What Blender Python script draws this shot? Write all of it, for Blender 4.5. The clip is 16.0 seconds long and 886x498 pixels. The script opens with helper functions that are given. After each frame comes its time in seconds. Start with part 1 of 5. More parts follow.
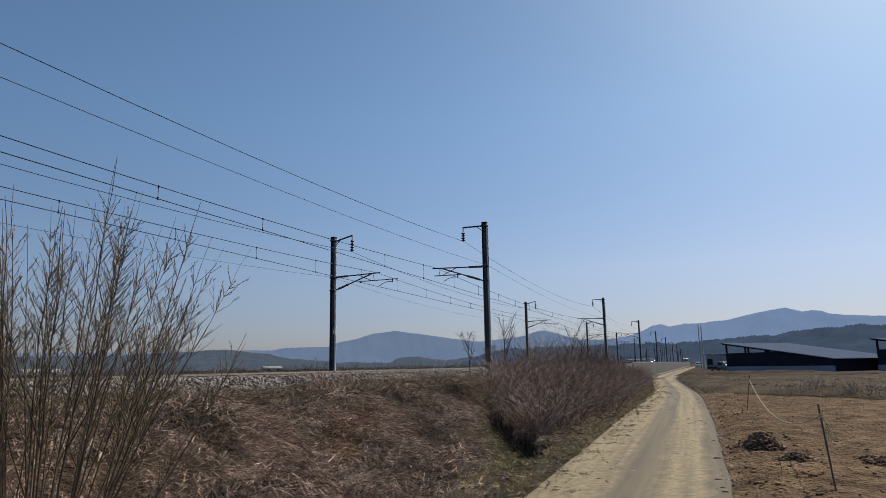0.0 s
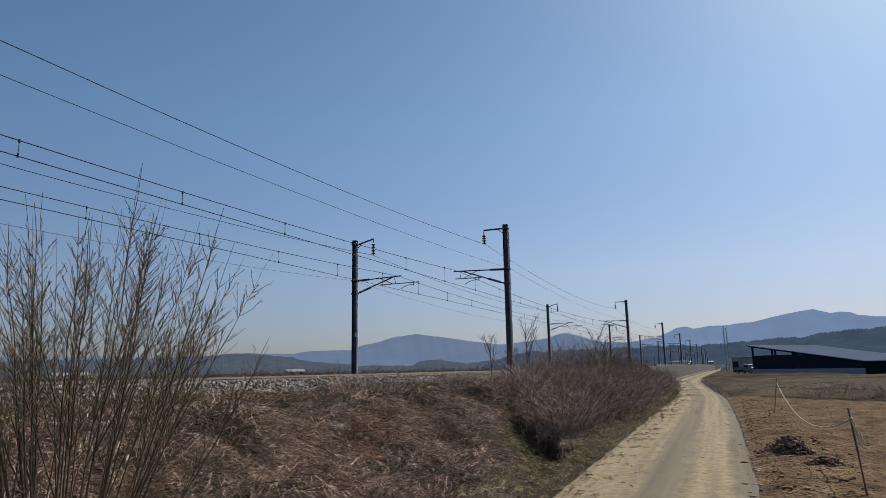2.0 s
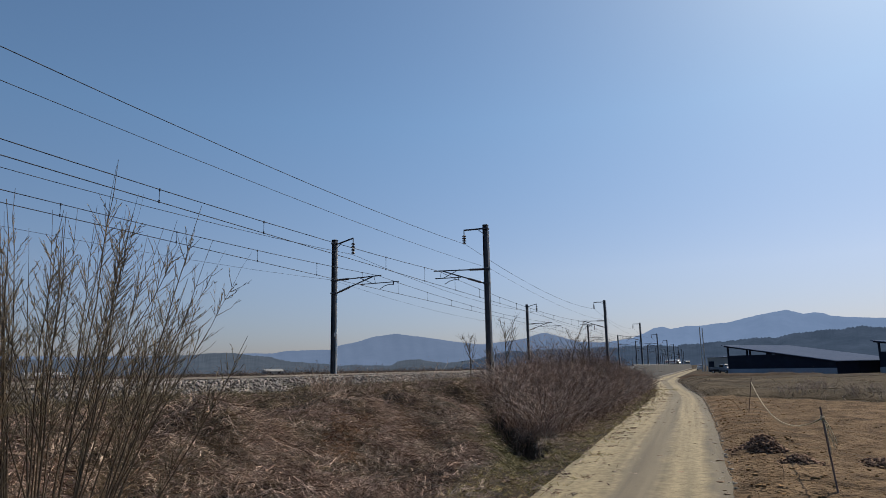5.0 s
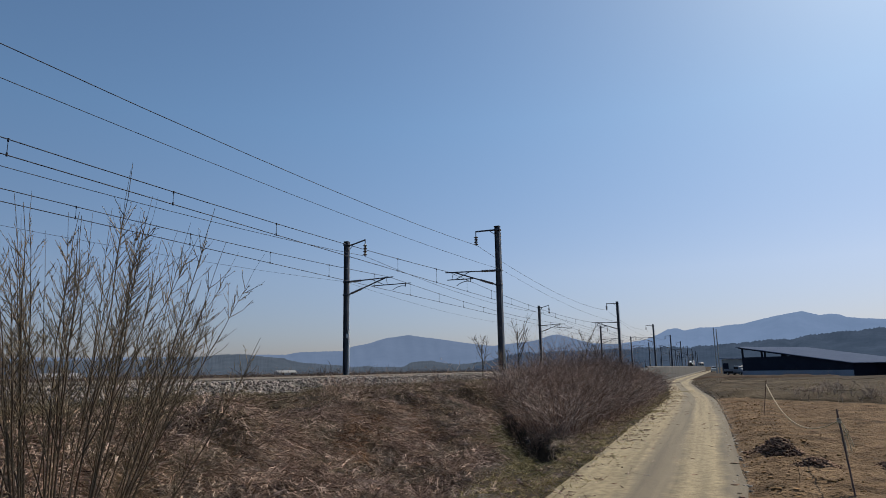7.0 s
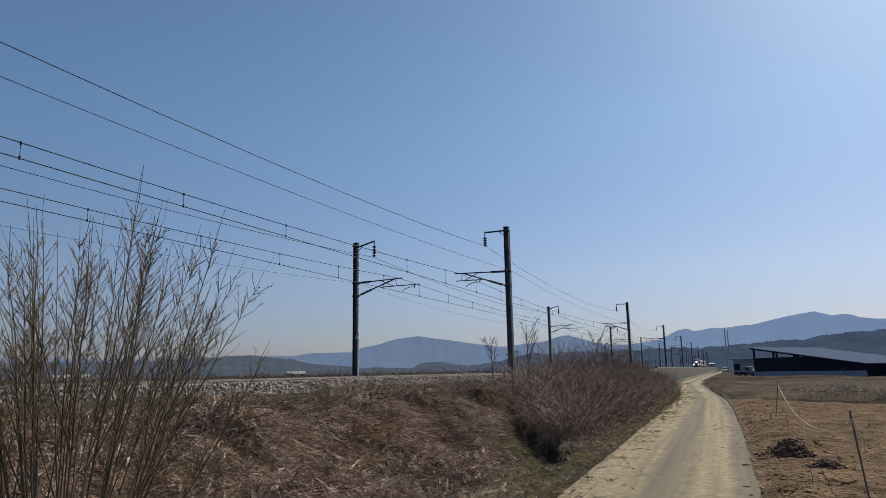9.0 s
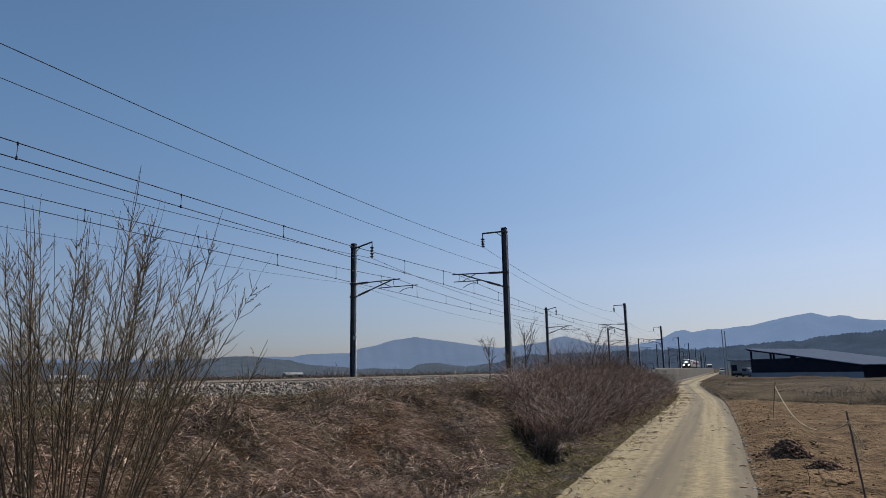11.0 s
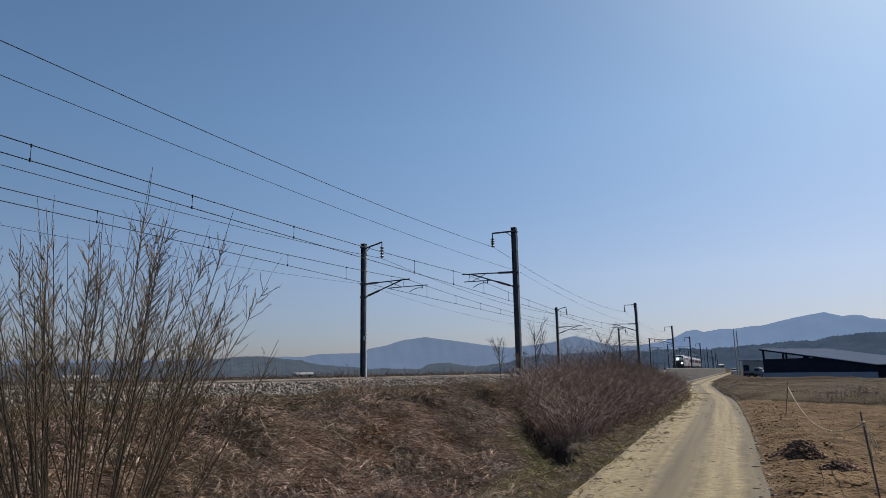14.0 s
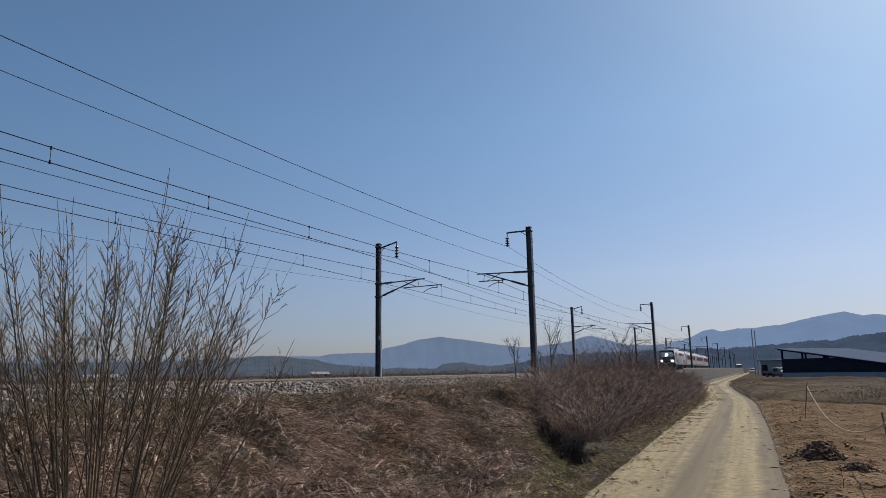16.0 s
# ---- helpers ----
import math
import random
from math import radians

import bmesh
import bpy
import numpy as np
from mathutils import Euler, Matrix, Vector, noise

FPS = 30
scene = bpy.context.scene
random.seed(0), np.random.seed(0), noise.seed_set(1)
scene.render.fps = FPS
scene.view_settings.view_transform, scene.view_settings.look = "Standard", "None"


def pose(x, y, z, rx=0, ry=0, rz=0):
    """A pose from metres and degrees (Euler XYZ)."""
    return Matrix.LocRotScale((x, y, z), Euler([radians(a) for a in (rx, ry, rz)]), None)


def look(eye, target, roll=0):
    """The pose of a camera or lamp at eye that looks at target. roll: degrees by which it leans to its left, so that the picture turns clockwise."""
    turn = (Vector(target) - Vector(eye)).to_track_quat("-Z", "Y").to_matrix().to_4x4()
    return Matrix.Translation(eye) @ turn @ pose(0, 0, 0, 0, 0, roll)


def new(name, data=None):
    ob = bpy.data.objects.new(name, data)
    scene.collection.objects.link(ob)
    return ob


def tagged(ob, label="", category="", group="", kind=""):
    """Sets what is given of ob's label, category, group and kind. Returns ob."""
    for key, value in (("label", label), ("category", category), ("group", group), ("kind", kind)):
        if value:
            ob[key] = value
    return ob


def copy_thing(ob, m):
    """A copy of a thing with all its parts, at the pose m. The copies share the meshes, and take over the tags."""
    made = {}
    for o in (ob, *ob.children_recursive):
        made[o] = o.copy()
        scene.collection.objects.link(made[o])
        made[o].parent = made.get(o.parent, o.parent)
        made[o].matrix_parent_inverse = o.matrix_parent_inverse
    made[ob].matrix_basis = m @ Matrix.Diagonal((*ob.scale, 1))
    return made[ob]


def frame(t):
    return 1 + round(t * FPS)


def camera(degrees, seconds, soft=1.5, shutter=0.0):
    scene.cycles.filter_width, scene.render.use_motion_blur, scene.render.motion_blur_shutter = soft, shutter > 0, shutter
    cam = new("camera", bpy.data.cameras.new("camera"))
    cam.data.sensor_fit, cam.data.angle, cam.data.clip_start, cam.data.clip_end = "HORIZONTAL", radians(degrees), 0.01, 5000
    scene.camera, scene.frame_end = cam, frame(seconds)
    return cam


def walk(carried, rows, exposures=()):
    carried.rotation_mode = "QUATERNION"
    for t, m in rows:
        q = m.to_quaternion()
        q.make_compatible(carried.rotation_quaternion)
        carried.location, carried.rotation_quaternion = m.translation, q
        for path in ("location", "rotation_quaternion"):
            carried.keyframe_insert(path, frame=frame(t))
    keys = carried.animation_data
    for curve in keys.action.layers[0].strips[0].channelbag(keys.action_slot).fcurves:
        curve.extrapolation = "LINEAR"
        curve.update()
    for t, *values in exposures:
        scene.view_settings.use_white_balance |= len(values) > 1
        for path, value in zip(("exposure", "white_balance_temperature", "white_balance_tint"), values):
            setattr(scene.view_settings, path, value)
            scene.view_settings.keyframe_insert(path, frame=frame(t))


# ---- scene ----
cam = camera(68.0, 16.0, soft=0.85)
EYE = (0.0, 0.0, 1.6)
# seconds, pitch, roll, yaw
TURNS = [(0.0, 10.14, 0.98, 0.0), (0.5, 10.26, 0.88, -0.32), (1.0, 10.38, 1.03, -0.28), (1.5, 10.37, 0.98, 1.64),
         (2.0, 10.43, 1.05, 1.87), (2.5, 10.38, 0.99, 1.62), (3.0, 10.37, 1.02, 1.33), (3.5, 10.39, 1.05, 0.92),
         (4.0, 10.37, 1.05, 0.28), (5.2, 10.38, 1.05, 0.1), (6.3, 10.47, 1.0, 0.27), (6.5, 10.51, 0.96, 0.97),
         (7.0, 10.52, 0.98, 1.14), (7.5, 10.55, 1.04, 1.27), (8.0, 10.53, 1.05, 1.36), (8.5, 10.56, 1.05, 1.27),
         (9.0, 10.62, 1.02, 1.95), (10.2, 10.66, 1.0, 1.9), (11.5, 10.71, 0.99, 1.69), (12.0, 10.7, 0.97, 1.74),
         (12.5, 10.74, 1.0, 1.85), (13.0, 10.72, 1.0, 1.78), (13.5, 10.72, 0.98, 2.09), (14.0, 10.71, 0.98, 2.61),
         (14.5, 10.71, 0.97, 3.08), (15.0, 10.69, 0.96, 3.31), (15.5, 10.71, 0.95, 3.16), (16.0, 10.7, 0.92, 3.9)]
walk(cam, [(t, pose(*EYE, 90 + p, r, y)) for t, p, r, y in TURNS], exposures=[(0, 0.0, 6500, 9), (16, 0.0, 6500, 9)])

# ---- light ----
SUN_AZ, SUN_EL = 43.0, 42.0  # degrees clockwise from +y, above the horizon
world = bpy.data.worlds.new("sky")
scene.world = world
world.use_nodes = True
wn = world.node_tree.nodes
wl = world.node_tree.links
sky = wn.new("ShaderNodeTexSky")
sky.sky_type = "NISHITA"
sky.sun_disc = False
sky.sun_elevation = radians(SUN_EL)
sky.sun_rotation = radians(SUN_AZ)
sky.altitude = 100
sky.air_density, sky.dust_density, sky.ozone_density = 0.9, 0.65, 1.5
# spring haze: the low air dulls the sky towards the horizon
where = wn.new("ShaderNodeTexCoord")
height = wn.new("ShaderNodeSeparateXYZ")
wl.new(where.outputs["Generated"], height.inputs[0])
air = wn.new("ShaderNodeValToRGB")
air.color_ramp.elements[0].position, air.color_ramp.elements[0].color = 0.0, (0.468, 0.455, 0.602, 1)
air.color_ramp.elements[1].position, air.color_ramp.elements[1].color = 0.36, (0.785, 0.925, 0.985, 1)
air.color_ramp.elements.new(0.14).color = (0.742, 0.73, 0.802, 1)
wl.new(height.outputs["Z"], air.inputs[0])
haze = wn.new("ShaderNodeMix")
haze.data_type, haze.blend_type = "RGBA", "MULTIPLY"
haze.inputs["Factor"].default_value = 1.0
wl.new(sky.outputs[0], haze.inputs["A"])
wl.new(air.outputs[0], haze.inputs["B"])
wl.new(haze.outputs["Result"], wn["Background"].inputs[0])
wn["Background"].inputs[1].default_value = 0.104
sun = new("sun", bpy.data.lights.new("sun", "SUN"))
sun.data.energy, sun.data.angle, sun.data.color = 4.6, radians(0.6), (1.0, 0.868, 0.705)
az, el = radians(SUN_AZ), radians(SUN_EL)
sun.matrix_world = look((200 * math.sin(az) * math.cos(el), 200 * math.cos(az) * math.cos(el), 200 * math.sin(el)), (0, 0, 0))


# ---- materials ----
def material(name, tones, rough=0.8, metal=0.0, scale=3.0, fine=40.0, bump=0.2, bump_size=0.02, stretch=(1, 1, 1), island=0.0, piece=0.0, coat=0.0):
    """A grained surface: tones are two or three colours mixed by broad stains and fine grain."""
    m = bpy.data.materials.new(name)
    m.use_nodes = True
    n, l = m.node_tree.nodes, m.node_tree.links
    b = n["Principled BSDF"]
    b.inputs["Roughness"].default_value, b.inputs["Metallic"].default_value = rough, metal
    b.inputs["Coat Weight"].default_value = coat
    co = n.new("ShaderNodeTexCoord")
    mp = n.new("ShaderNodeMapping")
    mp.inputs["Scale"].default_value = stretch
    l.new(co.outputs["Object"], mp.inputs[0])
    broad, grain = n.new("ShaderNodeTexNoise"), n.new("ShaderNodeTexNoise")
    for tex, s, d in ((broad, scale, 5.0), (grain, fine, 3.0)):
        tex.inputs["Scale"].default_value, tex.inputs["Detail"].default_value = s, d
        l.new(mp.outputs[0], tex.inputs["Vector"])
    add = n.new("ShaderNodeMath")
    add.operation = "MULTIPLY_ADD"
    add.inputs[1].default_value = 0.45
    l.new(grain.outputs["Fac"], add.inputs[0])
    l.new(broad.outputs["Fac"], add.inputs[2])
    last = add
    for weight, node, out in ((island, "ShaderNodeNewGeometry", "Random Per Island"), (piece, "ShaderNodeObjectInfo", "Random")):
        if weight:
            g = n.new(node)
            w = n.new("ShaderNodeMath")
            w.operation = "MULTIPLY_ADD"
            w.inputs[1].default_value = weight
            l.new(g.outputs[out], w.inputs[0])
            l.new(last.outputs[0], w.inputs[2])
            last = w
    ramp = n.new("ShaderNodeValToRGB")
    lo, hi = 0.5, 0.95 + island + piece
    els = ramp.color_ramp.elements
    span = n.new("ShaderNodeMapRange")
    span.inputs["From Min"].default_value, span.inputs["From Max"].default_value = lo, hi
    l.new(last.outputs[0], span.inputs["Value"])
    l.new(span.outputs[0], ramp.inputs[0])
    els[0].color, els[1].color = (*tones[0], 1), (*tones[-1], 1)
    for i, c in enumerate(tones[1:-1]):
        els.new((i + 1) / (len(tones) - 1)).color = (*c, 1)
    l.new(ramp.outputs[0], b.inputs["Base Color"])
    if bump:
        bm_ = n.new("ShaderNodeBump")
        bm_.inputs["Strength"].default_value, bm_.inputs["Distance"].default_value = bump, bump_size
        l.new(grain.outputs["Fac"], bm_.inputs["Height"])
        l.new(bm_.outputs[0], b.inputs["Normal"])
    return m


def glow(name, colour, strength):
    m = bpy.data.materials.new(name)
    m.use_nodes = True
    b = m.node_tree.nodes["Principled BSDF"]
    b.inputs["Base Color"].default_value = (*colour, 1)
    b.inputs["Emission Color"].default_value, b.inputs["Emission Strength"].default_value = (*colour, 1), strength
    return m


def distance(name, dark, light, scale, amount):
    """A far backdrop: a dull surface with the haze of miles of bright air painted in as colour and glow."""
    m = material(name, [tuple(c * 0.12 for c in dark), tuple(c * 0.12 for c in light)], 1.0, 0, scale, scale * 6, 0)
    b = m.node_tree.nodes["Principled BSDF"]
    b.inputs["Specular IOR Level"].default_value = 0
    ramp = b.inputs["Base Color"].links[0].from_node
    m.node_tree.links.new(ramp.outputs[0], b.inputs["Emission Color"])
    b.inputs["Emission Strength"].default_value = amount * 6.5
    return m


M_LAND = material("dry_land", [(0.018, 0.012, 0.008), (0.04, 0.029, 0.018), (0.075, 0.054, 0.034)], 0.95, 0, 0.6, 14, 0.6, 0.05)
M_ROAD = material("sandy_concrete", [(0.16, 0.132, 0.074), (0.25, 0.209, 0.122), (0.325, 0.277, 0.166)], 0.9, 0, 12, 60, 0.5, 0.012)
M_SOIL = material("tilled_soil", [(0.05, 0.032, 0.0175), (0.132, 0.088, 0.05), (0.215, 0.147, 0.086)], 0.95, 0, 1.3, 13, 1.0, 0.09)
M_MEADOW = material("dead_turf", [(0.028, 0.02, 0.012), (0.066, 0.05, 0.031), (0.118, 0.093, 0.06)], 0.95, 0, 0.5, 6, 0.9, 0.08)
M_CLOD = material("dark_clod", [(0.06, 0.038, 0.026), (0.165, 0.107, 0.076), (0.34, 0.23, 0.165)], 0.95, 0, 3, 25, 0.6, 0.03, island=0.3)
M_PEBBLE = material("soil_lump", [(0.09, 0.054, 0.024), (0.18, 0.112, 0.054), (0.28, 0.18, 0.095)], 0.95, 0, 3, 25, 0.5, 0.02, island=0.5)
M_EARTH = material("dug_earth", [(0.03, 0.02, 0.013), (0.055, 0.036, 0.023), (0.09, 0.06, 0.04)], 0.95, 0, 0.8, 9, 0.8, 0.06)
for earth in (M_LAND, M_MEADOW, M_SOIL, M_CLOD, M_PEBBLE, M_EARTH):
    earth.node_tree.nodes["Principled BSDF"].inputs["Specular IOR Level"].default_value = 0.08
M_BALLAST = material("ballast_stone", [(0.09, 0.078, 0.066), (0.22, 0.195, 0.168), (0.5, 0.45, 0.4)], 0.9, 0, 2, 30, 0.5, 0.03, island=0.6)
M_BALLAST_BED = material("ballast_bed", [(0.04, 0.035, 0.03), (0.1, 0.09, 0.077), (0.2, 0.18, 0.155)], 0.95, 0, 1.0, 22, 0.9, 0.06)
M_STEEL = material("galvanised_steel", [(0.022, 0.026, 0.037), (0.038, 0.043, 0.058), (0.066, 0.072, 0.09)], 0.5, 0.2, 1.5, 20, 0.05, 0.005)
# Pale enough to stand in for a sunlit flange edge, besides the cable pipe.
M_PIPE_LIT_EDGE = material("pale_conduit_lit_edge", [(0.68, 0.66, 0.62), (0.8, 0.78, 0.74)], 0.6, 0, 2, 20, 0.05, 0.003)
M_WIRE = material("dark_wire", [(0.024, 0.03, 0.045), (0.038, 0.046, 0.066)], 0.9, 0.0, 3, 20, 0)
M_INSUL = material("brown_porcelain", [(0.045, 0.03, 0.025), (0.08, 0.05, 0.04)], 0.3, 0, 4, 30, 0)
M_RAIL = material("rail_steel", [(0.1, 0.085, 0.072), (0.17, 0.148, 0.126)], 0.8, 0.0, 2, 20, 0.1, 0.003)
M_SLEEPER = material("concrete_sleeper", [(0.18, 0.165, 0.14), (0.28, 0.26, 0.22)], 0.9, 0, 2, 30, 0.3, 0.01, piece=0.2)
M_WALL = material("grey_concrete_wall", [(0.056, 0.058, 0.06), (0.078, 0.08, 0.083), (0.1, 0.102, 0.105)], 0.9, 0, 0.8, 18, 0.25, 0.01, (1, 1, 0.35), piece=0.05)
M_BARN = material("dark_barn_cladding", [(0.0085, 0.012, 0.025), (0.015, 0.021, 0.038)], 0.7, 0, 0.8, 12, 0.1, 0.01)
M_BARN.node_tree.nodes["Principled BSDF"].inputs["Specular IOR Level"].default_value = 0.15
M_BARN_BASE = material("pale_barn_plinth", [(0.22, 0.25, 0.3), (0.28, 0.31, 0.37)], 0.8, 0, 0.7, 14, 0.1, 0.01)
M_ROOF = material("blue_grey_solar_roof", [(0.1, 0.13, 0.195), (0.125, 0.158, 0.23)], 0.5, 0.0, 0.5, 8, 0.02, 0.003, piece=0.12)
M_ROOF.node_tree.nodes["Principled BSDF"].inputs["Specular IOR Level"].default_value = 0.0
M_SHED = material("pale_grey_sheet", [(0.25, 0.26, 0.26), (0.33, 0.34, 0.34)], 0.6, 0.1, 0.7, 12, 0.05, 0.01)
M_POST = material("rusty_stake", [(0.10, 0.06, 0.045), (0.17, 0.11, 0.085)], 0.8, 0.1, 6, 60, 0.2, 0.003)
M_ROPE = material("straw_rope", [(0.42, 0.36, 0.24), (0.58, 0.50, 0.36)], 0.9, 0, 20, 200, 0.3, 0.002)
M_WHITE = material("white_paint", [(0.5, 0.5, 0.49), (0.6, 0.6, 0.59)], 0.35, 0, 0.7, 14, 0.02, 0.002, coat=0.2)
M_SILVER = material("silver_paint", [(0.40, 0.41, 0.43), (0.52, 0.53, 0.55)], 0.35, 0.3, 0.7, 14, 0.02, 0.002)
M_RED = material("red_paint", [(0.30, 0.055, 0.045), (0.40, 0.08, 0.06)], 0.35, 0, 0.7, 14, 0.02, 0.002, coat=0.2)
M_GREEN = material("green_paint", [(0.05, 0.20, 0.15), (0.08, 0.27, 0.2)], 0.4, 0, 0.7, 14, 0.02, 0.002)
M_PICKUP = material("dull_blue_silver", [(0.14, 0.165, 0.2), (0.2, 0.23, 0.27)], 0.4, 0.2, 0.7, 14, 0.02, 0.002)
M_DARK = material("dark_underframe", [(0.02, 0.02, 0.022), (0.05, 0.048, 0.046)], 0.8, 0.1, 1.2, 20, 0.1, 0.005)
M_GLASS = material("dark_window", [(0.01, 0.011, 0.014), (0.016, 0.018, 0.022)], 0.2, 0, 0.7, 5, 0)
M_GLASS.node_tree.nodes["Principled BSDF"].inputs["Specular IOR Level"].default_value = 0.36
M_TYRE = material("tyre", [(0.018, 0.018, 0.019), (0.035, 0.034, 0.033)], 0.9, 0, 5, 60, 0.1, 0.003)
M_LAMP = glow("lit_headlamp", (1.0, 0.97, 0.9), 60.0)
M_POLE = material("concrete_pole", [(0.34, 0.34, 0.33), (0.46, 0.46, 0.44)], 0.85, 0, 2, 25, 0.1, 0.004)


# ---- mesh helpers ----
def part(name, bm, mat, parent=None, label="", smooth=False):
    me = bpy.data.meshes.new(name)
    bm.to_mesh(me)
    bm.free()
    return mesh_part(name, me, mat, parent, label, smooth)


def mesh_part(name, me, mat, parent=None, label="", smooth=False):
    for m in mat if isinstance(mat, (list, tuple)) else [mat]:
        me.materials.append(m)
    if smooth:
        me.polygons.foreach_set("use_smooth", [True] * len(me.polygons))
    ob = new(name, me)
    if parent:
        ob.parent = parent
    if label:
        ob["label"] = label
    return ob


def thing(name, label, category, m=None, group="", kind=""):
    ob = tagged(new(name), label, category, group, kind)
    if m is not None:
        ob.matrix_world = m
    return ob


def box(bm, x0, x1, y0, y1, z0, z1, bevel=0.0, m=None):
    vs = [bm.verts.new((x, y, z)) for z in (z0, z1) for y in (y0, y1) for x in (x0, x1)]
    fs = [bm.faces.new([vs[i] for i in f]) for f in ((0, 2, 3, 1), (4, 5, 7, 6), (0, 1, 5, 4), (2, 6, 7, 3), (0, 4, 6, 2), (1, 3, 7, 5))]
    if bevel:
        es = {e for f in fs for e in f.edges}
        out = bmesh.ops.bevel(bm, geom=list(es), offset=bevel, segments=1, affect="EDGES", profile=0.5)
        vs = list({v for v in out["verts"]} | {v for v in vs if v.is_valid})
    if m is not None:
        bmesh.ops.transform(bm, matrix=m, verts=[v for v in vs if v.is_valid])
    return bm


def boxed(*args, **kw):
    return box(bmesh.new(), *args, **kw)


def tube_arrays(paths, sides=5):
    """Vertices and quads of round tubes along paths: lists of (points, radii)."""
    V, F, base = [], [], 0
    ang = np.linspace(0, 2 * np.pi, sides, endpoint=False)
    ca, sa = np.cos(ang), np.sin(ang)
    for pts, rad in paths:
        pts = np.asarray(pts, float)
        rad = np.broadcast_to(np.asarray(rad, float), (len(pts),))
        tan = np.gradient(pts, axis=0)
        tan /= np.linalg.norm(tan, axis=1)[:, None] + 1e-9
        ref = np.array([0, 0, 1.0]) if abs(tan[0, 2]) < 0.9 else np.array([1.0, 0, 0])
        a = np.cross(tan, ref)
        a /= np.linalg.norm(a, axis=1)[:, None] + 1e-9
        b = np.cross(tan, a)
        ring = pts[:, None, :] + rad[:, None, None] * (a[:, None, :] * ca[None, :, None] + b[:, None, :] * sa[None, :, None])
        V.append(ring.reshape(-1, 3))
        n = len(pts)
        i = np.arange(n - 1)[:, None] * sides
        j = np.arange(sides)[None, :]
        k = (np.arange(sides)[None, :] + 1) % sides
        F.append((np.stack([i + j, i + k, i + sides + k, i + sides + j], -1) + base).reshape(-1, 4))
        base += n * sides
    return np.concatenate(V), np.concatenate(F)


def raw_mesh(name, V, F):
    """A mesh from arrays of vertices and equal-sided faces."""
    me = bpy.data.meshes.new(name)
    V, F = np.asarray(V, np.float32), np.asarray(F, np.int32)
    me.vertices.add(len(V))
    me.vertices.foreach_set("co", V.ravel())
    k = F.shape[1]
    me.loops.add(F.size)
    me.loops.foreach_set("vertex_index", F.ravel())
    me.polygons.add(len(F))
    me.polygons.foreach_set("loop_start", np.arange(0, F.size, k, dtype=np.int32))
    me.polygons.foreach_set("loop_total", np.full(len(F), k, np.int32))
    me.update(calc_edges=True)
    return me


def tubes(name, paths, mat, parent=None, sides=5, label=""):
    return mesh_part(name, raw_mesh(name, *tube_arrays(paths, sides)), mat, parent, label, True)


# ---- the railway's line ----
HEAD = radians(21.378)
X0, Y0 = 2.598, 38.12
BEND, RADIUS = 370.0, 700.0


def heading(s):
    return HEAD - np.maximum(0, np.asarray(s, float) - BEND) / RADIUS


def along(s, lat, z=0.0):
    """World place s metres along the near row of masts and lat metres to its right (the line bends left far off)."""
    s = np.asarray(s, float)
    c = np.minimum(s, BEND)
    h = heading(s)
    x = X0 + c * np.sin(HEAD) + RADIUS * (np.cos(h) - np.cos(HEAD))
    y = Y0 + c * np.cos(HEAD) + RADIUS * (np.sin(HEAD) - np.sin(h))
    return np.stack(np.broadcast_arrays(x + lat * np.cos(h), y - lat * np.sin(h), z), -1)


def at_line(s, lat, z, turn=0.0):
    p = along(s, lat, z)
    return pose(*[float(v) for v in p], 0, 0, -math.degrees(float(heading(s))) + turn)


def smooth(a, b, x):
    t = np.clip((x - a) / (b - a), 0, 1)
    return t * t * (3 - 2 * t)


def rough(x, y, size, seed=0.0):
    """Cheap rolling unevenness between about -1 and 1."""
    a = np.sin(x / size * 1.7 + seed) * np.cos(y / size * 1.3 - seed * 1.7)
    b = np.sin((x + y) / size * 3.1 + 2 * seed + 1.3) * np.cos((x - 1.4 * y) / size * 2.7 + seed)
    c = np.sin((1.7 * x - y) / size * 6.3 - seed) * np.cos((x + 2.1 * y) / size * 5.1 + seed)
    return (a + 0.6 * b + 0.35 * c) / 1.6


LANE_RIGHT = [(-70, 11.7), (-27, 11.69), (-18.6, 11.6), (-11.5, 11.47), (-1, 11.17), (8.7, 10.33), (33, 8.72), (68, 8.3), (135, 8.7), (245, 10.0), (300, 11.0)]


def lane_right(s):
    k = np.array(LANE_RIGHT)
    return np.interp(s, k[:, 0], k[:, 1])


def field_end(s, lat):
    """Metres past the far edge of the tilled field."""
    return s + 0.95 * (lat - 12.7) + 1.36


def turf_end(s, lat):
    """Metres short of the far edge of the turf, past which the earth lies bare and dark."""
    return 33 + 3 * rough(s * 0.3, lat, 4.0, 1.0) + 4 * np.maximum(0, 13 - lat) - s


def drain(s, lat):
    """Metres from the axis of the drain, which crosses the bank aslant."""
    return (s + 22.9 + 1.93 * (lat - 7.85)) / 2.17


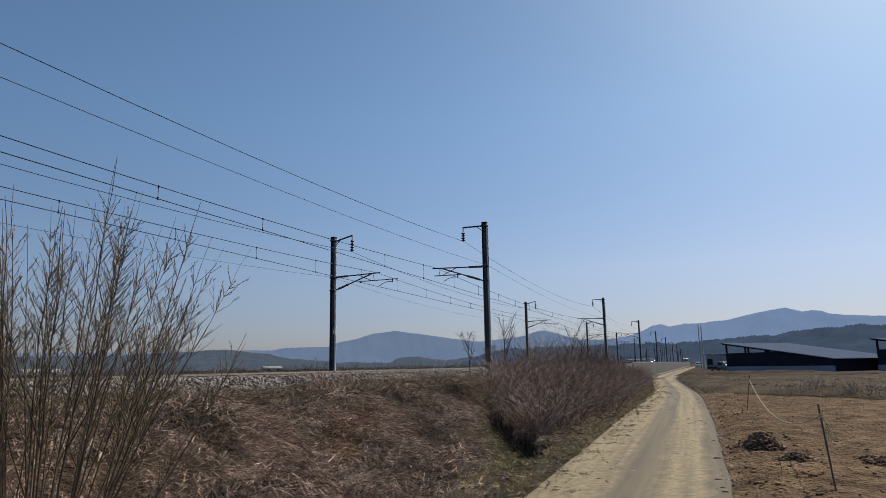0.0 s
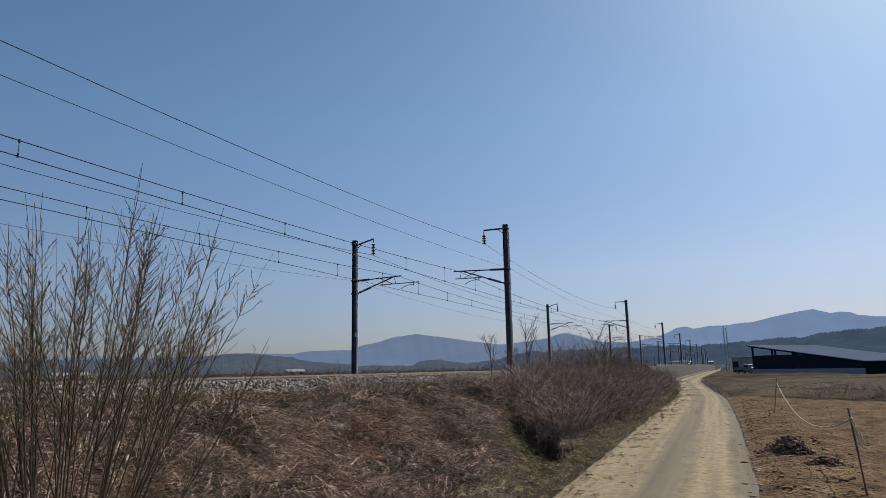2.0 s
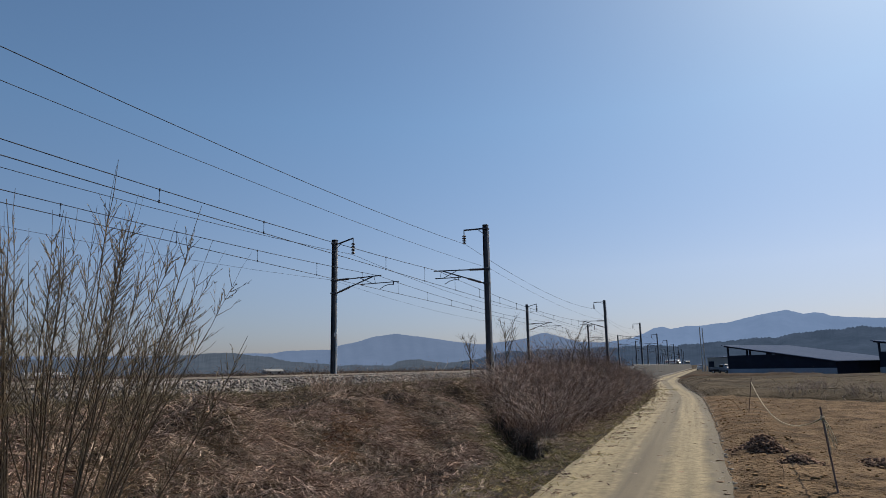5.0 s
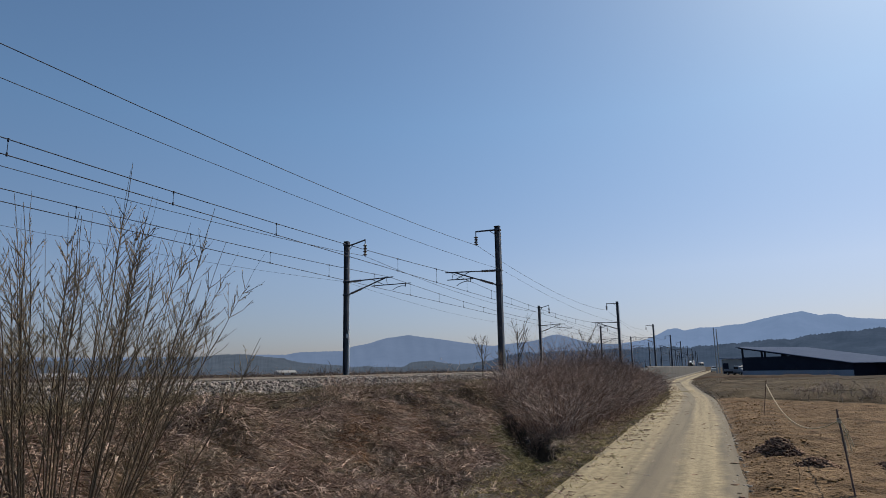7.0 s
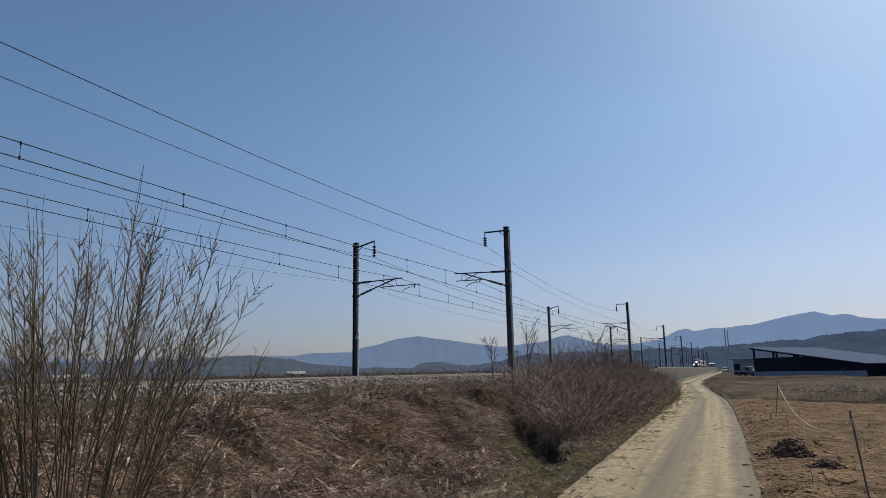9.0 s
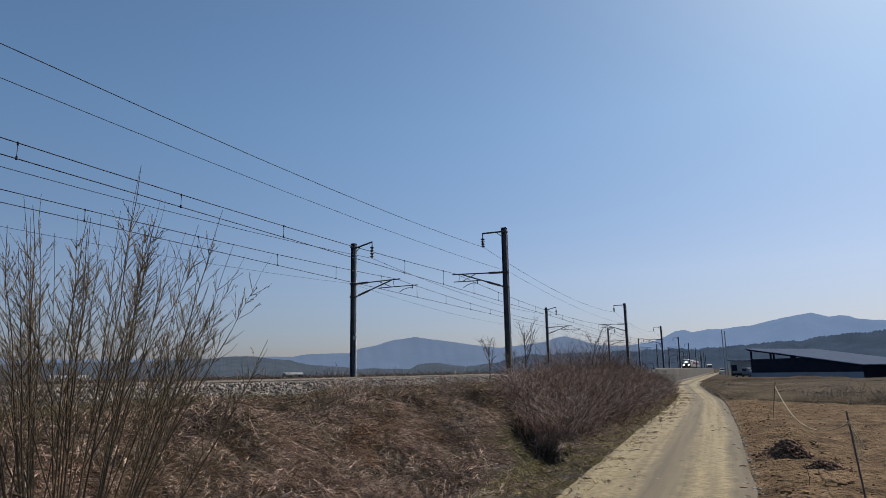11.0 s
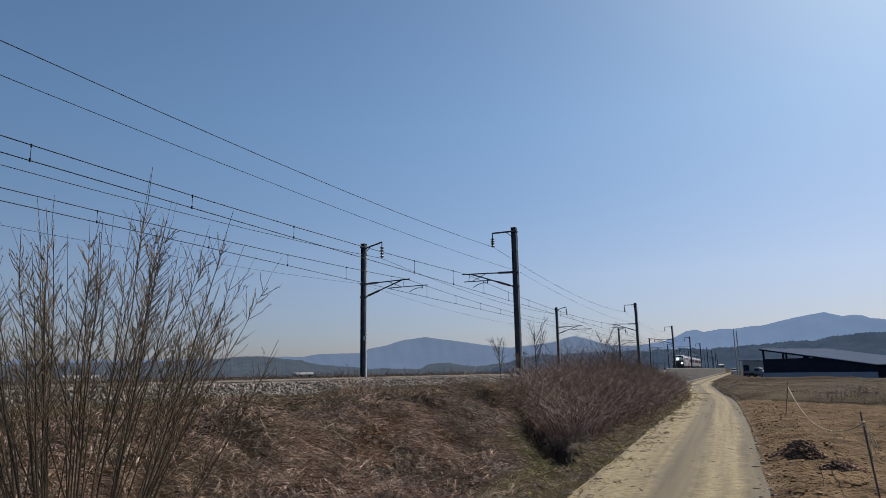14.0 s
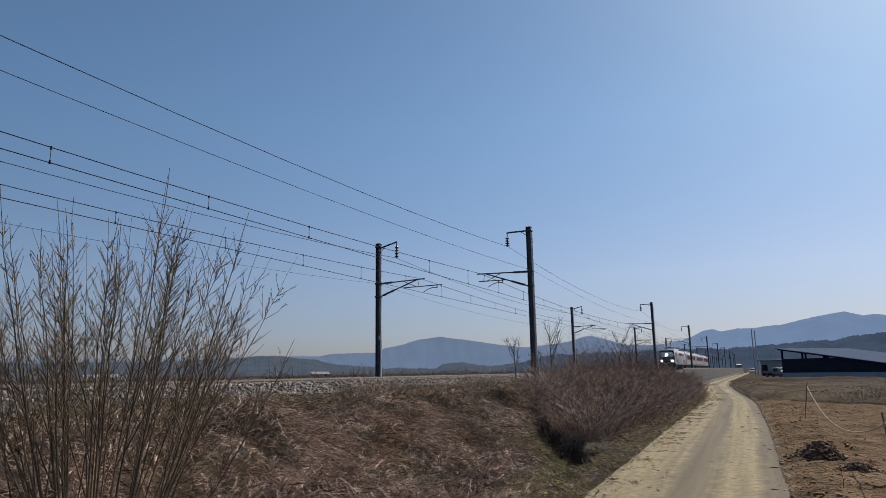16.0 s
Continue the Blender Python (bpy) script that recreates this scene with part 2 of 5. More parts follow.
def land_z(s, lat):
    """Height of the land: railway bank, verge, lane, fields."""
    s, lat = np.broadcast_arrays(np.asarray(s, float), np.asarray(lat, float))
    w = smooth(16, 25, s)
    crest, toe = 1.6 + w * 3.3, 8.2 - w * 2.9
    bank = 1.08 * (1 - smooth(crest - 0.3, toe, lat))
    bulge = 0.16 * np.exp(-((lat - (crest + toe) / 2) / 1.8) ** 2) * (1 - w)
    far_side = smooth(-17, -12.5, lat)
    z = np.where(lat < -5, 0.9 + 0.18 * far_side, bank + bulge)
    z = z + 0.2 * rough(s, lat, 1.9, 0.7) * np.exp(-((lat - 5) / 3.0) ** 2) * (1 - w)
    # drain that cuts through the bank towards the lane
    cut = np.exp(-(drain(s, lat) / 0.42) ** 4) * smooth(5.0, 6.4, lat) * (1 - smooth(8.3, 8.7, lat))
    pit = np.exp(-(((s + 19.6) / 0.7) ** 2 + ((lat - 5.2) / 0.45) ** 2))
    lip = np.exp(-((drain(s, lat) + 1.1) / 0.75) ** 2) * np.exp(-((lat - 6.6) / 1.4) ** 2)
    z = z - 0.95 * cut - 0.45 * pit + 0.2 * lip
    # matted growth hangs over a step half way down the bank
    edge = 6.0 + 0.4 * rough(s, 0 * s, 1.6, 2.0) + 0.18 * rough(s, 0 * s, 0.45, 5.0)
    shelf = (1 - smooth(-0.1, 0.35, lat - edge)) * np.exp(-((lat - 5.2) / 1.1) ** 2)
    z = z + 0.3 * shelf * (1 - smooth(-20, -12, s)) * (1 - cut)
    z = z + 0.14 * np.sin(s * 1.9 + 1.1 * np.sin(lat) + 0.6) * np.exp(-((lat - 5.2) / 2.0) ** 2) * (1 - w)
    z = z + 0.1 * rough(s, lat, 0.55, 3.3) * smooth(1.2, 3, lat) * (1 - smooth(7.6, 8.8, lat)) * (1 - w)
    grassy = smooth(0.2, 1.6, lat - lane_right(s)) * smooth(-0.6, 2.5, field_end(s, lat)) * (1 - smooth(40, 70, s))
    z = z + grassy * (0.28 + 0.16 * rough(s, lat, 5, 2.0))
    wide = smooth(60, 400, np.hypot(s, lat))
    return z - 0.3 * wide * (lat > 12)


def grid_mesh(name, us, vs, height):
    U, W = np.meshgrid(us, vs, indexing="ij")
    P = along(U, W, height(U, W)) if height else None
    n, m = len(us), len(vs)
    i, j = np.meshgrid(np.arange(n - 1), np.arange(m - 1), indexing="ij")
    a = (i * m + j).ravel()
    F = np.stack([a, a + 1, a + m + 1, a + m][::-1], -1)
    return raw_mesh(name, P.reshape(-1, 3), F)


def spread(*stops):
    """Steps along a line: (start, end, step) stretches."""
    out = [np.arange(a, b, d) for a, b, d in stops]
    return np.concatenate(out + [[stops[-1][1]]])


# straight-grid land; the line bends only where the land is flat
def land_place(s, lat, z):
    return np.stack(np.broadcast_arrays(X0 + s * np.sin(HEAD) + lat * np.cos(HEAD), Y0 + s * np.cos(HEAD) - lat * np.sin(HEAD), z), -1)


def land_mesh(name, us, vs, height, lift=0.0):
    U, W = np.meshgrid(us, vs, indexing="ij")
    P = land_place(U, W, height(U, W) + lift)
    n, m = len(us), len(vs)
    i, j = np.meshgrid(np.arange(n - 1), np.arange(m - 1), indexing="ij")
    a = (i * m + j).ravel()
    return raw_mesh(name, P.reshape(-1, 3), np.stack([a + m, a + m + 1, a + 1, a], -1))


us = spread((-4500, -500, 400), (-500, -60, 40), (-60, -46, 2), (-46, 30, 0.25), (30, 110, 2), (110, 500, 30), (500, 4500, 400))
vs = spread((-4500, -300, 420), (-300, -20, 20), (-20, 0, 1.0), (0, 13, 0.25), (13, 40, 1.5), (40, 300, 20), (300, 4500, 420))
ground = tagged(mesh_part("ground", land_mesh("ground", us, vs, land_z), M_LAND, smooth=True), "dry brown winter land with a railway bank", "ground", kind="structure")


# ---- lane ----
LANE_LEFT = [(-70, 9.4), (-28, 9.36), (-19, 9.17), (-4, 8.99), (5, 8.7), (20, 7.5), (34, 6.3), (60, 6.2), (124, 6.4), (214, 7.8), (300, 8.8)]


def lane_side(k, s):
    k = np.array(k)
    return (np.interp(s - 4, k[:, 0], k[:, 1]) + np.interp(s, k[:, 0], k[:, 1]) + np.interp(s + 4, k[:, 0], k[:, 1])) / 3


def lane_mid(s):
    return (lane_side(LANE_LEFT, s) + lane_side(LANE_RIGHT, s)) / 2


def lane_half(s):
    return (lane_side(LANE_RIGHT, s) - lane_side(LANE_LEFT, s)) / 2


def lane_strip(name, a, b, lift, us, n=7, wob=0.0, mat=None, crown=0.02):
    U = np.asarray(us)
    ks = np.linspace(0, 1, n)
    V = []
    for s in U:
        lo = a * lane_half(s) + wob * (rough(s, 0, 0.9, a) + 0.7 * rough(s, 3, 0.25, a)) * 0.5
        hi = b * lane_half(s) + wob * (rough(s, 5, 0.9, b) + 0.7 * rough(s, 9, 0.25, b)) * 0.4
        lat = lane_mid(s) + lo + (hi - lo) * ks
        z = lift + crown * (1 - ((lat - lane_mid(s)) / 1.4) ** 2) + 0.006 * rough(s, lat, 0.5)
        V.append(land_place(s, lat, z))
    m = n
    i, j = np.meshgrid(np.arange(len(U) - 1), np.arange(m - 1), indexing="ij")
    q = (i * m + j).ravel()
    return raw_mesh(name, np.concatenate(V), np.stack([q + m, q + m + 1, q + 1, q], -1))


lane_us = spread((-60, -30, 1), (-30, 30, 0.3), (30, 120, 1.5), (120, 300, 6))


def lane_surface():
    """Pale sand with a worn bare strip between the wheel tracks and a bare right edge; 'across' runs over the lane's width."""
    m = M_ROAD
    n, l = m.node_tree.nodes, m.node_tree.links
    b = n["Principled BSDF"]
    sand = b.inputs["Base Color"].links[0].from_node
    across = n.new("ShaderNodeAttribute")
    across.attribute_name = "across"
    tex = n.new("ShaderNodeTexNoise")
    tex.inputs["Scale"].default_value, tex.inputs["Detail"].default_value = 1.6, 6
    co = n.new("ShaderNodeTexCoord")
    l.new(co.outputs["Object"], tex.inputs["Vector"])
    add = n.new("ShaderNodeMath")
    add.operation = "MULTIPLY_ADD"
    add.inputs[1].default_value = 0.2
    l.new(tex.outputs["Fac"], add.inputs[0])
    l.new(across.outputs["Fac"], add.inputs[2])
    tex.inputs["Roughness"].default_value = 0.65
    ramp = n.new("ShaderNodeValToRGB")
    e = ramp.color_ramp.elements
    e[0].position, e[0].color = 0.0, (0.35, 0.35, 0.35, 1)
    e[1].position, e[1].color = 1.0, (1, 1, 1, 1)
    for at, v in ((0.12, 0.0), (0.43, 0.0), (0.5, 0.85), (0.68, 0.85), (0.75, 0.05), (0.95, 0.05), (1.02, 0.95)):
        e.new(min(1.0, at / 1.2)).color = (v, v, v, 1)
    sc = n.new("ShaderNodeMath")
    sc.operation = "DIVIDE"
    sc.inputs[1].default_value = 1.2
    l.new(add.outputs[0], sc.inputs[0])
    l.new(sc.outputs[0], ramp.inputs[0])
    mix = n.new("ShaderNodeMix")
    mix.data_type = "RGBA"
    l.new(ramp.outputs[0], mix.inputs["Factor"])
    l.new(sand.outputs[0], mix.inputs["A"])
    mix.inputs["B"].default_value = (0.125, 0.106, 0.072, 1)
    run = n.new("ShaderNodeAttribute")
    run.attribute_name = "run"
    vec = n.new("ShaderNodeCombineXYZ")
    for attr, k, slot in ((across, 9.0, 0), (run, 0.07, 1)):
        mul = n.new("ShaderNodeMath")
        mul.operation = "MULTIPLY"
        mul.inputs[1].default_value = k
        l.new(attr.outputs["Fac"], mul.inputs[0])
        l.new(mul.outputs[0], vec.inputs[slot])
    streak = n.new("ShaderNodeTexNoise")
    streak.inputs["Scale"].default_value, streak.inputs["Detail"].default_value = 1.5, 7
    l.new(vec.outputs[0], streak.inputs["Vector"])
    tone = n.new("ShaderNodeValToRGB")
    te = tone.color_ramp.elements
    te[0].position, te[0].color = 0.32, (0.70, 0.685, 0.65, 1)
    te[1].position, te[1].color = 0.66, (1.12, 1.1, 1.06, 1)
    l.new(streak.outputs["Fac"], tone.inputs[0])
    worn = n.new("ShaderNodeMix")
    worn.data_type, worn.blend_type = "RGBA", "MULTIPLY"
    worn.inputs["Factor"].default_value = 1.0
    l.new(mix.outputs["Result"], worn.inputs["A"])
    l.new(tone.outputs[0], worn.inputs["B"])
    l.new(worn.outputs["Result"], b.inputs["Base Color"])


lane_surface()
lane_me = lane_strip("road", -1.0, 1.0, 0.03, lane_us, 12, 0.07)
lane_me.attributes.new("across", "FLOAT", "POINT").data.foreach_set("value", np.tile(np.linspace(0, 1, 12), len(lane_us)).astype(np.float32))
lane_me.attributes.new("run", "FLOAT", "POINT").data.foreach_set("value", np.repeat(lane_us, 12).astype(np.float32))
road = tagged(mesh_part("road", lane_me, M_ROAD, smooth=True),
              "narrow concrete farm lane covered in pale sand", "road", kind="structure")


# ---- ballast, sleepers, rails ----
def bed_z(s, lat):
    lat = np.asarray(lat, float)
    return np.interp(lat, [-11.6, -10.4, -5.2, 0.1, 1.3], [1.05, 1.37, 1.39, 1.37, 1.02]) + 0.02 * rough(s, lat, 0.5, 3)


us = spread((-80, 40, 0.5), (40, 372, 4), (372, 900, 10))
vs = np.array([-11.6, -11, -10.4, -9, -7, -5.2, -3, -1, 0.1, 0.5, 0.9, 1.3])
ballast = tagged(mesh_part("ballast_bed", grid_mesh("ballast_bed", us, vs, bed_z), M_BALLAST_BED), "grey stone ballast bed of a double railway track", "ballast", kind="structure")
TRACKS = {"near": -3.1, "far": -7.15}


def rails():
    us = spread((-80, 372, 12), (372, 900, 8))
    for lat in TRACKS.values():
        line = thing("railway_track", "steel rails on concrete sleepers in stone ballast", "railway track", group="two tracks side by side", kind="structure")
        for side in (-0.7525, 0.7525):
            prof = [(-0.07, 0), (0.07, 0), (0.012, 0.03), (0.012, 0.11), (0.036, 0.12), (0.036, 0.155), (-0.036, 0.155), (-0.036, 0.12), (-0.012, 0.11), (-0.012, 0.03)]
            rings = np.stack([along(us, lat + side + a, 1.31 + b) for a, b in prof], 1)
            n, k = len(us), len(prof)
            i, j = np.meshgrid(np.arange(n - 1), np.arange(k), indexing="ij")
            F = np.stack([i * k + j, i * k + (j + 1) % k, (i + 1) * k + (j + 1) % k, (i + 1) * k + j], -1).reshape(-1, 4)
            mesh_part("rail", raw_mesh("rail", rings.reshape(-1, 3), F), M_RAIL, line)
        bm = boxed(-1.2, 1.2, -0.13, 0.13, 0, 0.17, bevel=0.03)
        me = bpy.data.meshes.new("sleeper")
        bm.to_mesh(me)
        bm.free()
        me.materials.append(M_SLEEPER)
        for i in range(120):
            ob = new("sleeper", me)
            ob.parent = line
            ob.matrix_world = at_line(-40 + i * 0.6, lat, 1.155)


rails()


# ---- masts and overhead line ----
MAST_TOP = 9.96


def bar(a, b, r0, r1=None):
    return (np.array([a, b], float), [r0, r1 or r0])


def insulator(paths_name, parent, x, z0, z1, discs, r):
    """A string of porcelain sheds from z0 down to z1 on a thin core."""
    pts, rad = [], []
    for i in range(discs):
        z = z0 + (z1 - z0) * (i + 0.2) / discs
        d = (z1 - z0) / discs
        pts += [(x, 0, z), (x, 0, z + d * 0.25), (x, 0, z + d * 0.45), (x, 0, z + d * 0.6)]
        rad += [r * 0.35, r, r * 0.9, r * 0.35]
    return tubes(paths_name, [(np.array([(x, 0, z0)] + pts + [(x, 0, z1)]), [0.03] + rad + [0.03])], M_INSUL, parent, 8, "dark ribbed porcelain insulator")


def mast(side, conduit_lit_edge, rise, pull):
    """A steel catenary mast at the origin; +x * side points to its track. rise lifts the feeder bracket's tip; pull sets which way the steady arm points."""
    d = side
    ob = thing("catenary_mast", "grey galvanised steel mast carrying railway overhead wires", "catenary mast", group="masts along the railway")
    H = MAST_TOP
    bm = bmesh.new()
    w, t = 0.14, 0.018
    box(bm, -w, -w + t, -0.14, 0.14, 1.2, H)
    box(bm, w - t, w, -0.14, 0.14, 1.2, H)
    box(bm, -w + t, w - t, -0.012, 0.012, 1.2, H)
    part("column", bm, M_STEEL, ob)
    part("cap", boxed(-0.16, 0.16, -0.16, 0.16, H, H + 0.03, bevel=0.008), M_STEEL, ob)
    part("foundation", boxed(-0.35, 0.35, -0.35, 0.35, 0.8, 1.36, bevel=0.04), M_POLE, ob, "concrete mast foot")
    # feeder bracket and its insulator
    tip, zt = 1.35 * d, H - 0.18 + rise
    tubes("feeder_bracket", [bar((0.1 * d, 0, H - 0.18 - 0.5 * rise), (tip, 0, zt), 0.05), bar((0.1 * d, 0, H - 0.5 - 0.5 * rise), (0.5 * d, 0, H - 0.2), 0.022), bar((tip, 0, zt + 0.04), (tip, 0, zt - 0.3), 0.03)], M_STEEL, ob, 6)
    insulator("insulator", ob, tip, zt - 0.28, 8.93, 4, 0.135)
    # hinged cantilever
    up, low, end = 7.42, 6.5, 3.35 * d
    tubes("top_tube", [bar((0.14 * d, 0, up - 0.08), (end, 0, up + 0.02), 0.038)], M_STEEL, ob, 6)
    tubes("stay_tube", [bar((0.14 * d, 0, low), (2.78 * d, 0, up - 0.01), 0.042)], M_STEEL, ob, 6)
    a, b, drop, tail = (1.85, 4.55, 4.2, 3.3) if pull else (1.6, 3.25, 1.75, 2.65)
    tubes("registration_tube", [bar((a * d, 0, 6.96), (b * d, 0, 6.98), 0.03), bar((drop * d, 0, 7.02), (drop * d, 0, 6.78), 0.03)], M_STEEL, ob, 6)
    tubes("link_tube", [bar((1.7 * d, 0, up + 0.02), (2.75 * d, 0, 6.97), 0.022), bar((2.85 * d, 0, up), (2.95 * d, 0, 6.98), 0.015)], M_STEEL, ob, 5)
    arm = np.array([((drop + (tail - drop) * k) * d, 0, z) for k, z in ((0, 6.82), (0.35, 6.84), (0.7, 6.76), (1, 6.61))])
    tubes("steady_arm", [(arm, 0.022)], M_STEEL, ob, 5)
    for name, a, b in (("strut_insulator", (0.2 * d, 0, up - 0.078), (1.05 * d, 0, up - 0.052)), ("strut_insulator", (0.35 * d, 0, low + 0.072), (1.15 * d, 0, low + 0.348))):
        a, b = np.array(a), np.array(b)
        ks = np.linspace(0, 1, 17)
        tubes(name, [(a + (b - a) * ks[:, None], np.where(np.arange(17) % 2, 0.08, 0.05))], M_INSUL, ob, 7, "dark ribbed insulator")
    for z in (up - 0.08, low, H - 0.2):
        part("clamp", boxed(-0.19, 0.19, -0.17, 0.17, z - 0.05, z + 0.05, bevel=0.01), M_STEEL, ob)
    # Far masts: cable pipe. Near masts: added pale strip for the sunlit flange edge.
    tubes("conduit_lit_edge", [bar((0.2, -0.02, 1.3), (0.2, -0.02, 4.2), 0.06 if conduit_lit_edge else 0.035), bar((0.2, -0.02, 4.2), (0.2, -0.02, 9.6), 0.025)], M_PIPE_LIT_EDGE, ob, 6, "pale strip for cable pipe and sunlit flange edge")
    if conduit_lit_edge:
        part("sign_plate", boxed(0.13, 0.31, -0.2, -0.17, 3.75, 4.0, bevel=0.005), M_WHITE, ob, "small white plate")
    return ob


near_mast, far_mast = mast(-1, False, 0.0, False), mast(1, True, 0.2, True)
MASTS = [-100 + 50 * i for i in range(18)]
for i, s in enumerate(MASTS):
    for ob, lat in ((near_mast, 0.0), (far_mast, -10.25)):
        m = at_line(s, lat, 0)
        if i == 0:
            ob.matrix_world = m
        else:
            copy_thing(ob, m)


def wire_run(s0, s1, lat, z_end, z_mid, n):
    k = np.linspace(0, 1, n)
    return along(s0 + (s1 - s0) * k, lat, z_mid + (z_end - z_mid) * (2 * k - 1) ** 2)


def overhead():
    spans = list(zip(MASTS[:-1], MASTS[1:]))
    lines = [("feeder_wire", -1.3, 8.93, 8.2, 0.012, "near"), ("feeder_wire", -8.95, 8.93, 8.2, 0.013, "far"),
             ("earth_wire", 0.16, 7.38, 6.82, 0.008, "near"), ("earth_wire", -10.41, 7.38, 6.65, 0.007, "far")]
    for name, lat, ze, zm, r, row in lines:
        pts = np.concatenate([wire_run(a, b, lat, ze, zm, 13)[:-1] for a, b in spans])
        ob = tubes(name, [(pts, r)], M_WIRE, None, 4)
        tagged(ob, "thin dark line wire sagging from mast to mast", "overhead wire", group="wires over the railway")
    for lat in TRACKS.values():
        ob = thing("overhead_line", "dark contact wire hung by droppers from a messenger wire", "overhead wire", group="wires over the railway")
        mess = np.concatenate([wire_run(a, b, lat, 7.45, 6.97, 13)[:-1] for a, b in spans])
        tubes("messenger_wire", [(mess, 0.014)], M_WIRE, ob, 4)
        cont = np.concatenate([along(np.linspace(a, b, 7)[:-1], lat, 6.6) for a, b in spans])
        tubes("contact_wire", [(cont, 0.014)], M_WIRE, ob, 4)
        for a, b in spans[1:7]:
            for s in np.arange(a + 3, b, 5.0):
                k = (s - a) / (b - a)
                top = 6.97 + 0.48 * (2 * k - 1) ** 2
                p = along(s, lat, 0)
                tubes("dropper", [bar((p[0], p[1], 6.6), (p[0], p[1], top), 0.009), bar((p[0], p[1], 6.57), (p[0], p[1], 6.66), 0.028), bar((p[0], p[1], top - 0.05), (p[0], p[1], top + 0.03), 0.028)], M_WIRE, ob, 4)


overhead()


# ---- retaining wall beside the line ----
def retaining_wall():
    wall = thing("wall_1", "long grey concrete retaining wall along the railway", "retaining wall", kind="structure")
    s = 24.0
    while s < 300:
        a, b = s, s + 3.992
        bm = bmesh.new()
        top = 1.6
        lo = 0.75 if s < 25 else top
        q = [along(a, 5.0), along(b, 5.0), along(b, 5.32), along(a, 5.32)]
        vs = [bm.verts.new((p[0], p[1], -0.3)) for p in q] + [bm.verts.new((p[0], p[1], z)) for p, z in zip(q, (lo, top, top, lo))]
        for f in ((3, 2, 1, 0), (4, 5, 6, 7), (0, 1, 5, 4), (1, 2, 6, 5), (2, 3, 7, 6), (3, 0, 4, 7)):
            bm.faces.new([vs[i] for i in f])
        part("panel", bm, M_WALL, wall)
        s += 4.0
    pts = [along(x, 5.16, 1.6) for x in np.arange(28, 300, 4.0)]
    tubes("coping", [(np.array(pts), 0.14)], M_WALL, wall, 6, "rounded pale wall top")
    ks = np.arange(26, 300, 4.0)
    for a in ks[:60]:
        q = [along(a + e, w) for e, w in ((0, 5.72), (3.97, 5.72), (3.97, 5.98), (0, 5.98))]
        bm = bmesh.new()
        v = [bm.verts.new((p[0], p[1], z)) for z in (-0.1, 0.17) for p in q]
        for f in ((4, 5, 6, 7), (0, 1, 5, 4), (1, 2, 6, 5), (2, 3, 7, 6), (3, 0, 4, 7)):
            bm.faces.new([v[i] for i in f])
        bmesh.ops.recalc_face_normals(bm, faces=bm.faces)
        part("kerb", bm, M_SLEEPER, wall, "pale concrete kerb at the wall's foot")


retaining_wall()


# ---- barns ----
U_DIR = math.atan2(-15.7, 8.25)


def barn(m, length=17.8, depth=16.3, high=4.6, low=1.9, group="barns beside the field"):
    """Open-sided barn: x runs along the side wall from its tall end, y into its depth."""
    ob = thing("barn", "dark clad open-topped cattle barn with a sloping blue-grey panel roof", "barn", m, group)
    drop = (high - low) / length
    bm = bmesh.new()
    box(bm, 0, length, -0.08, 0.12, 0, 0.95, bevel=0.01)
    part("plinth", bm, M_BARN_BASE, ob, "pale concrete plinth")

    def slab(name, pts, y0, y1, mat, label=""):
        b2 = bmesh.new()
        a = [b2.verts.new((x, y0, z)) for x, z in pts]
        c = [b2.verts.new((x, y1, z)) for x, z in pts]
        b2.faces.new(a)
        b2.faces.new(c[::-1])
        n = len(pts)
        for i in range(n):
            b2.faces.new((a[i], c[i], c[(i + 1) % n], a[(i + 1) % n]))
        bmesh.ops.recalc_face_normals(b2, faces=b2.faces)
        return part(name, b2, mat, ob, label)

    top = lambda x: high - drop * x - 0.12
    slab("side_curtain", [(0.1, 0.9), (length, 0.9), (length, top(length)), (9.2, top(9.2) - 0.02), (0.1, 3.05)], 0.03, 0.1, M_BARN, "dark side curtain")
    slab("back_curtain", [(0.1, 0.0), (length, 0.0), (length, top(length)), (11, top(11)), (0.1, 2.6)], depth - 0.1, depth - 0.03, M_BARN)
    part("front_gate", boxed(0.02, 0.1, 0.3, depth - 0.3, 0, 1.2), M_BARN, ob)
    part("low_wall", boxed(length - 0.1, length - 0.02, 0.12, depth - 0.12, 0, low - 0.15), M_BARN, ob)
    for y in np.linspace(0.22, depth - 0.22, 4):
        for x in np.linspace(0.1, length - 0.1, 6):
            part("post", boxed(x - 0.11, x + 0.11, y - 0.11, y + 0.11, 0, top(x)), M_BARN, ob)
        slab("rafter", [(-0.6, top(-0.6) - 0.1), (length + 0.3, top(length + 0.3) - 0.1), (length + 0.3, top(length + 0.3) + 0.1), (-0.6, top(-0.6) + 0.1)], y - 0.07, y + 0.07, M_BARN)
    nx, ny = 9, 8
    me = None
    tilt = math.degrees(math.atan(drop))
    L = (length + 1.0) / math.cos(math.atan(drop)) / nx
    W = (depth + 1.0) / ny
    for i in range(nx):
        for j in range(ny):
            if me is None:
                b3 = boxed(0.01, L - 0.01, 0.01, W - 0.01, 0, 0.1, bevel=0.012)
                me = bpy.data.meshes.new("roof_panel")
                b3.to_mesh(me)
                b3.free()
                me.materials.append(M_ROOF)
            o = new("roof_panel", me)
            o.parent = ob
            x = -0.6 + i * L * math.cos(math.atan(drop))
            o.matrix_basis = pose(x, -0.5 + j * W, top(x) + 0.11, 0, tilt, 0)
    return ob


rz = math.degrees(U_DIR)
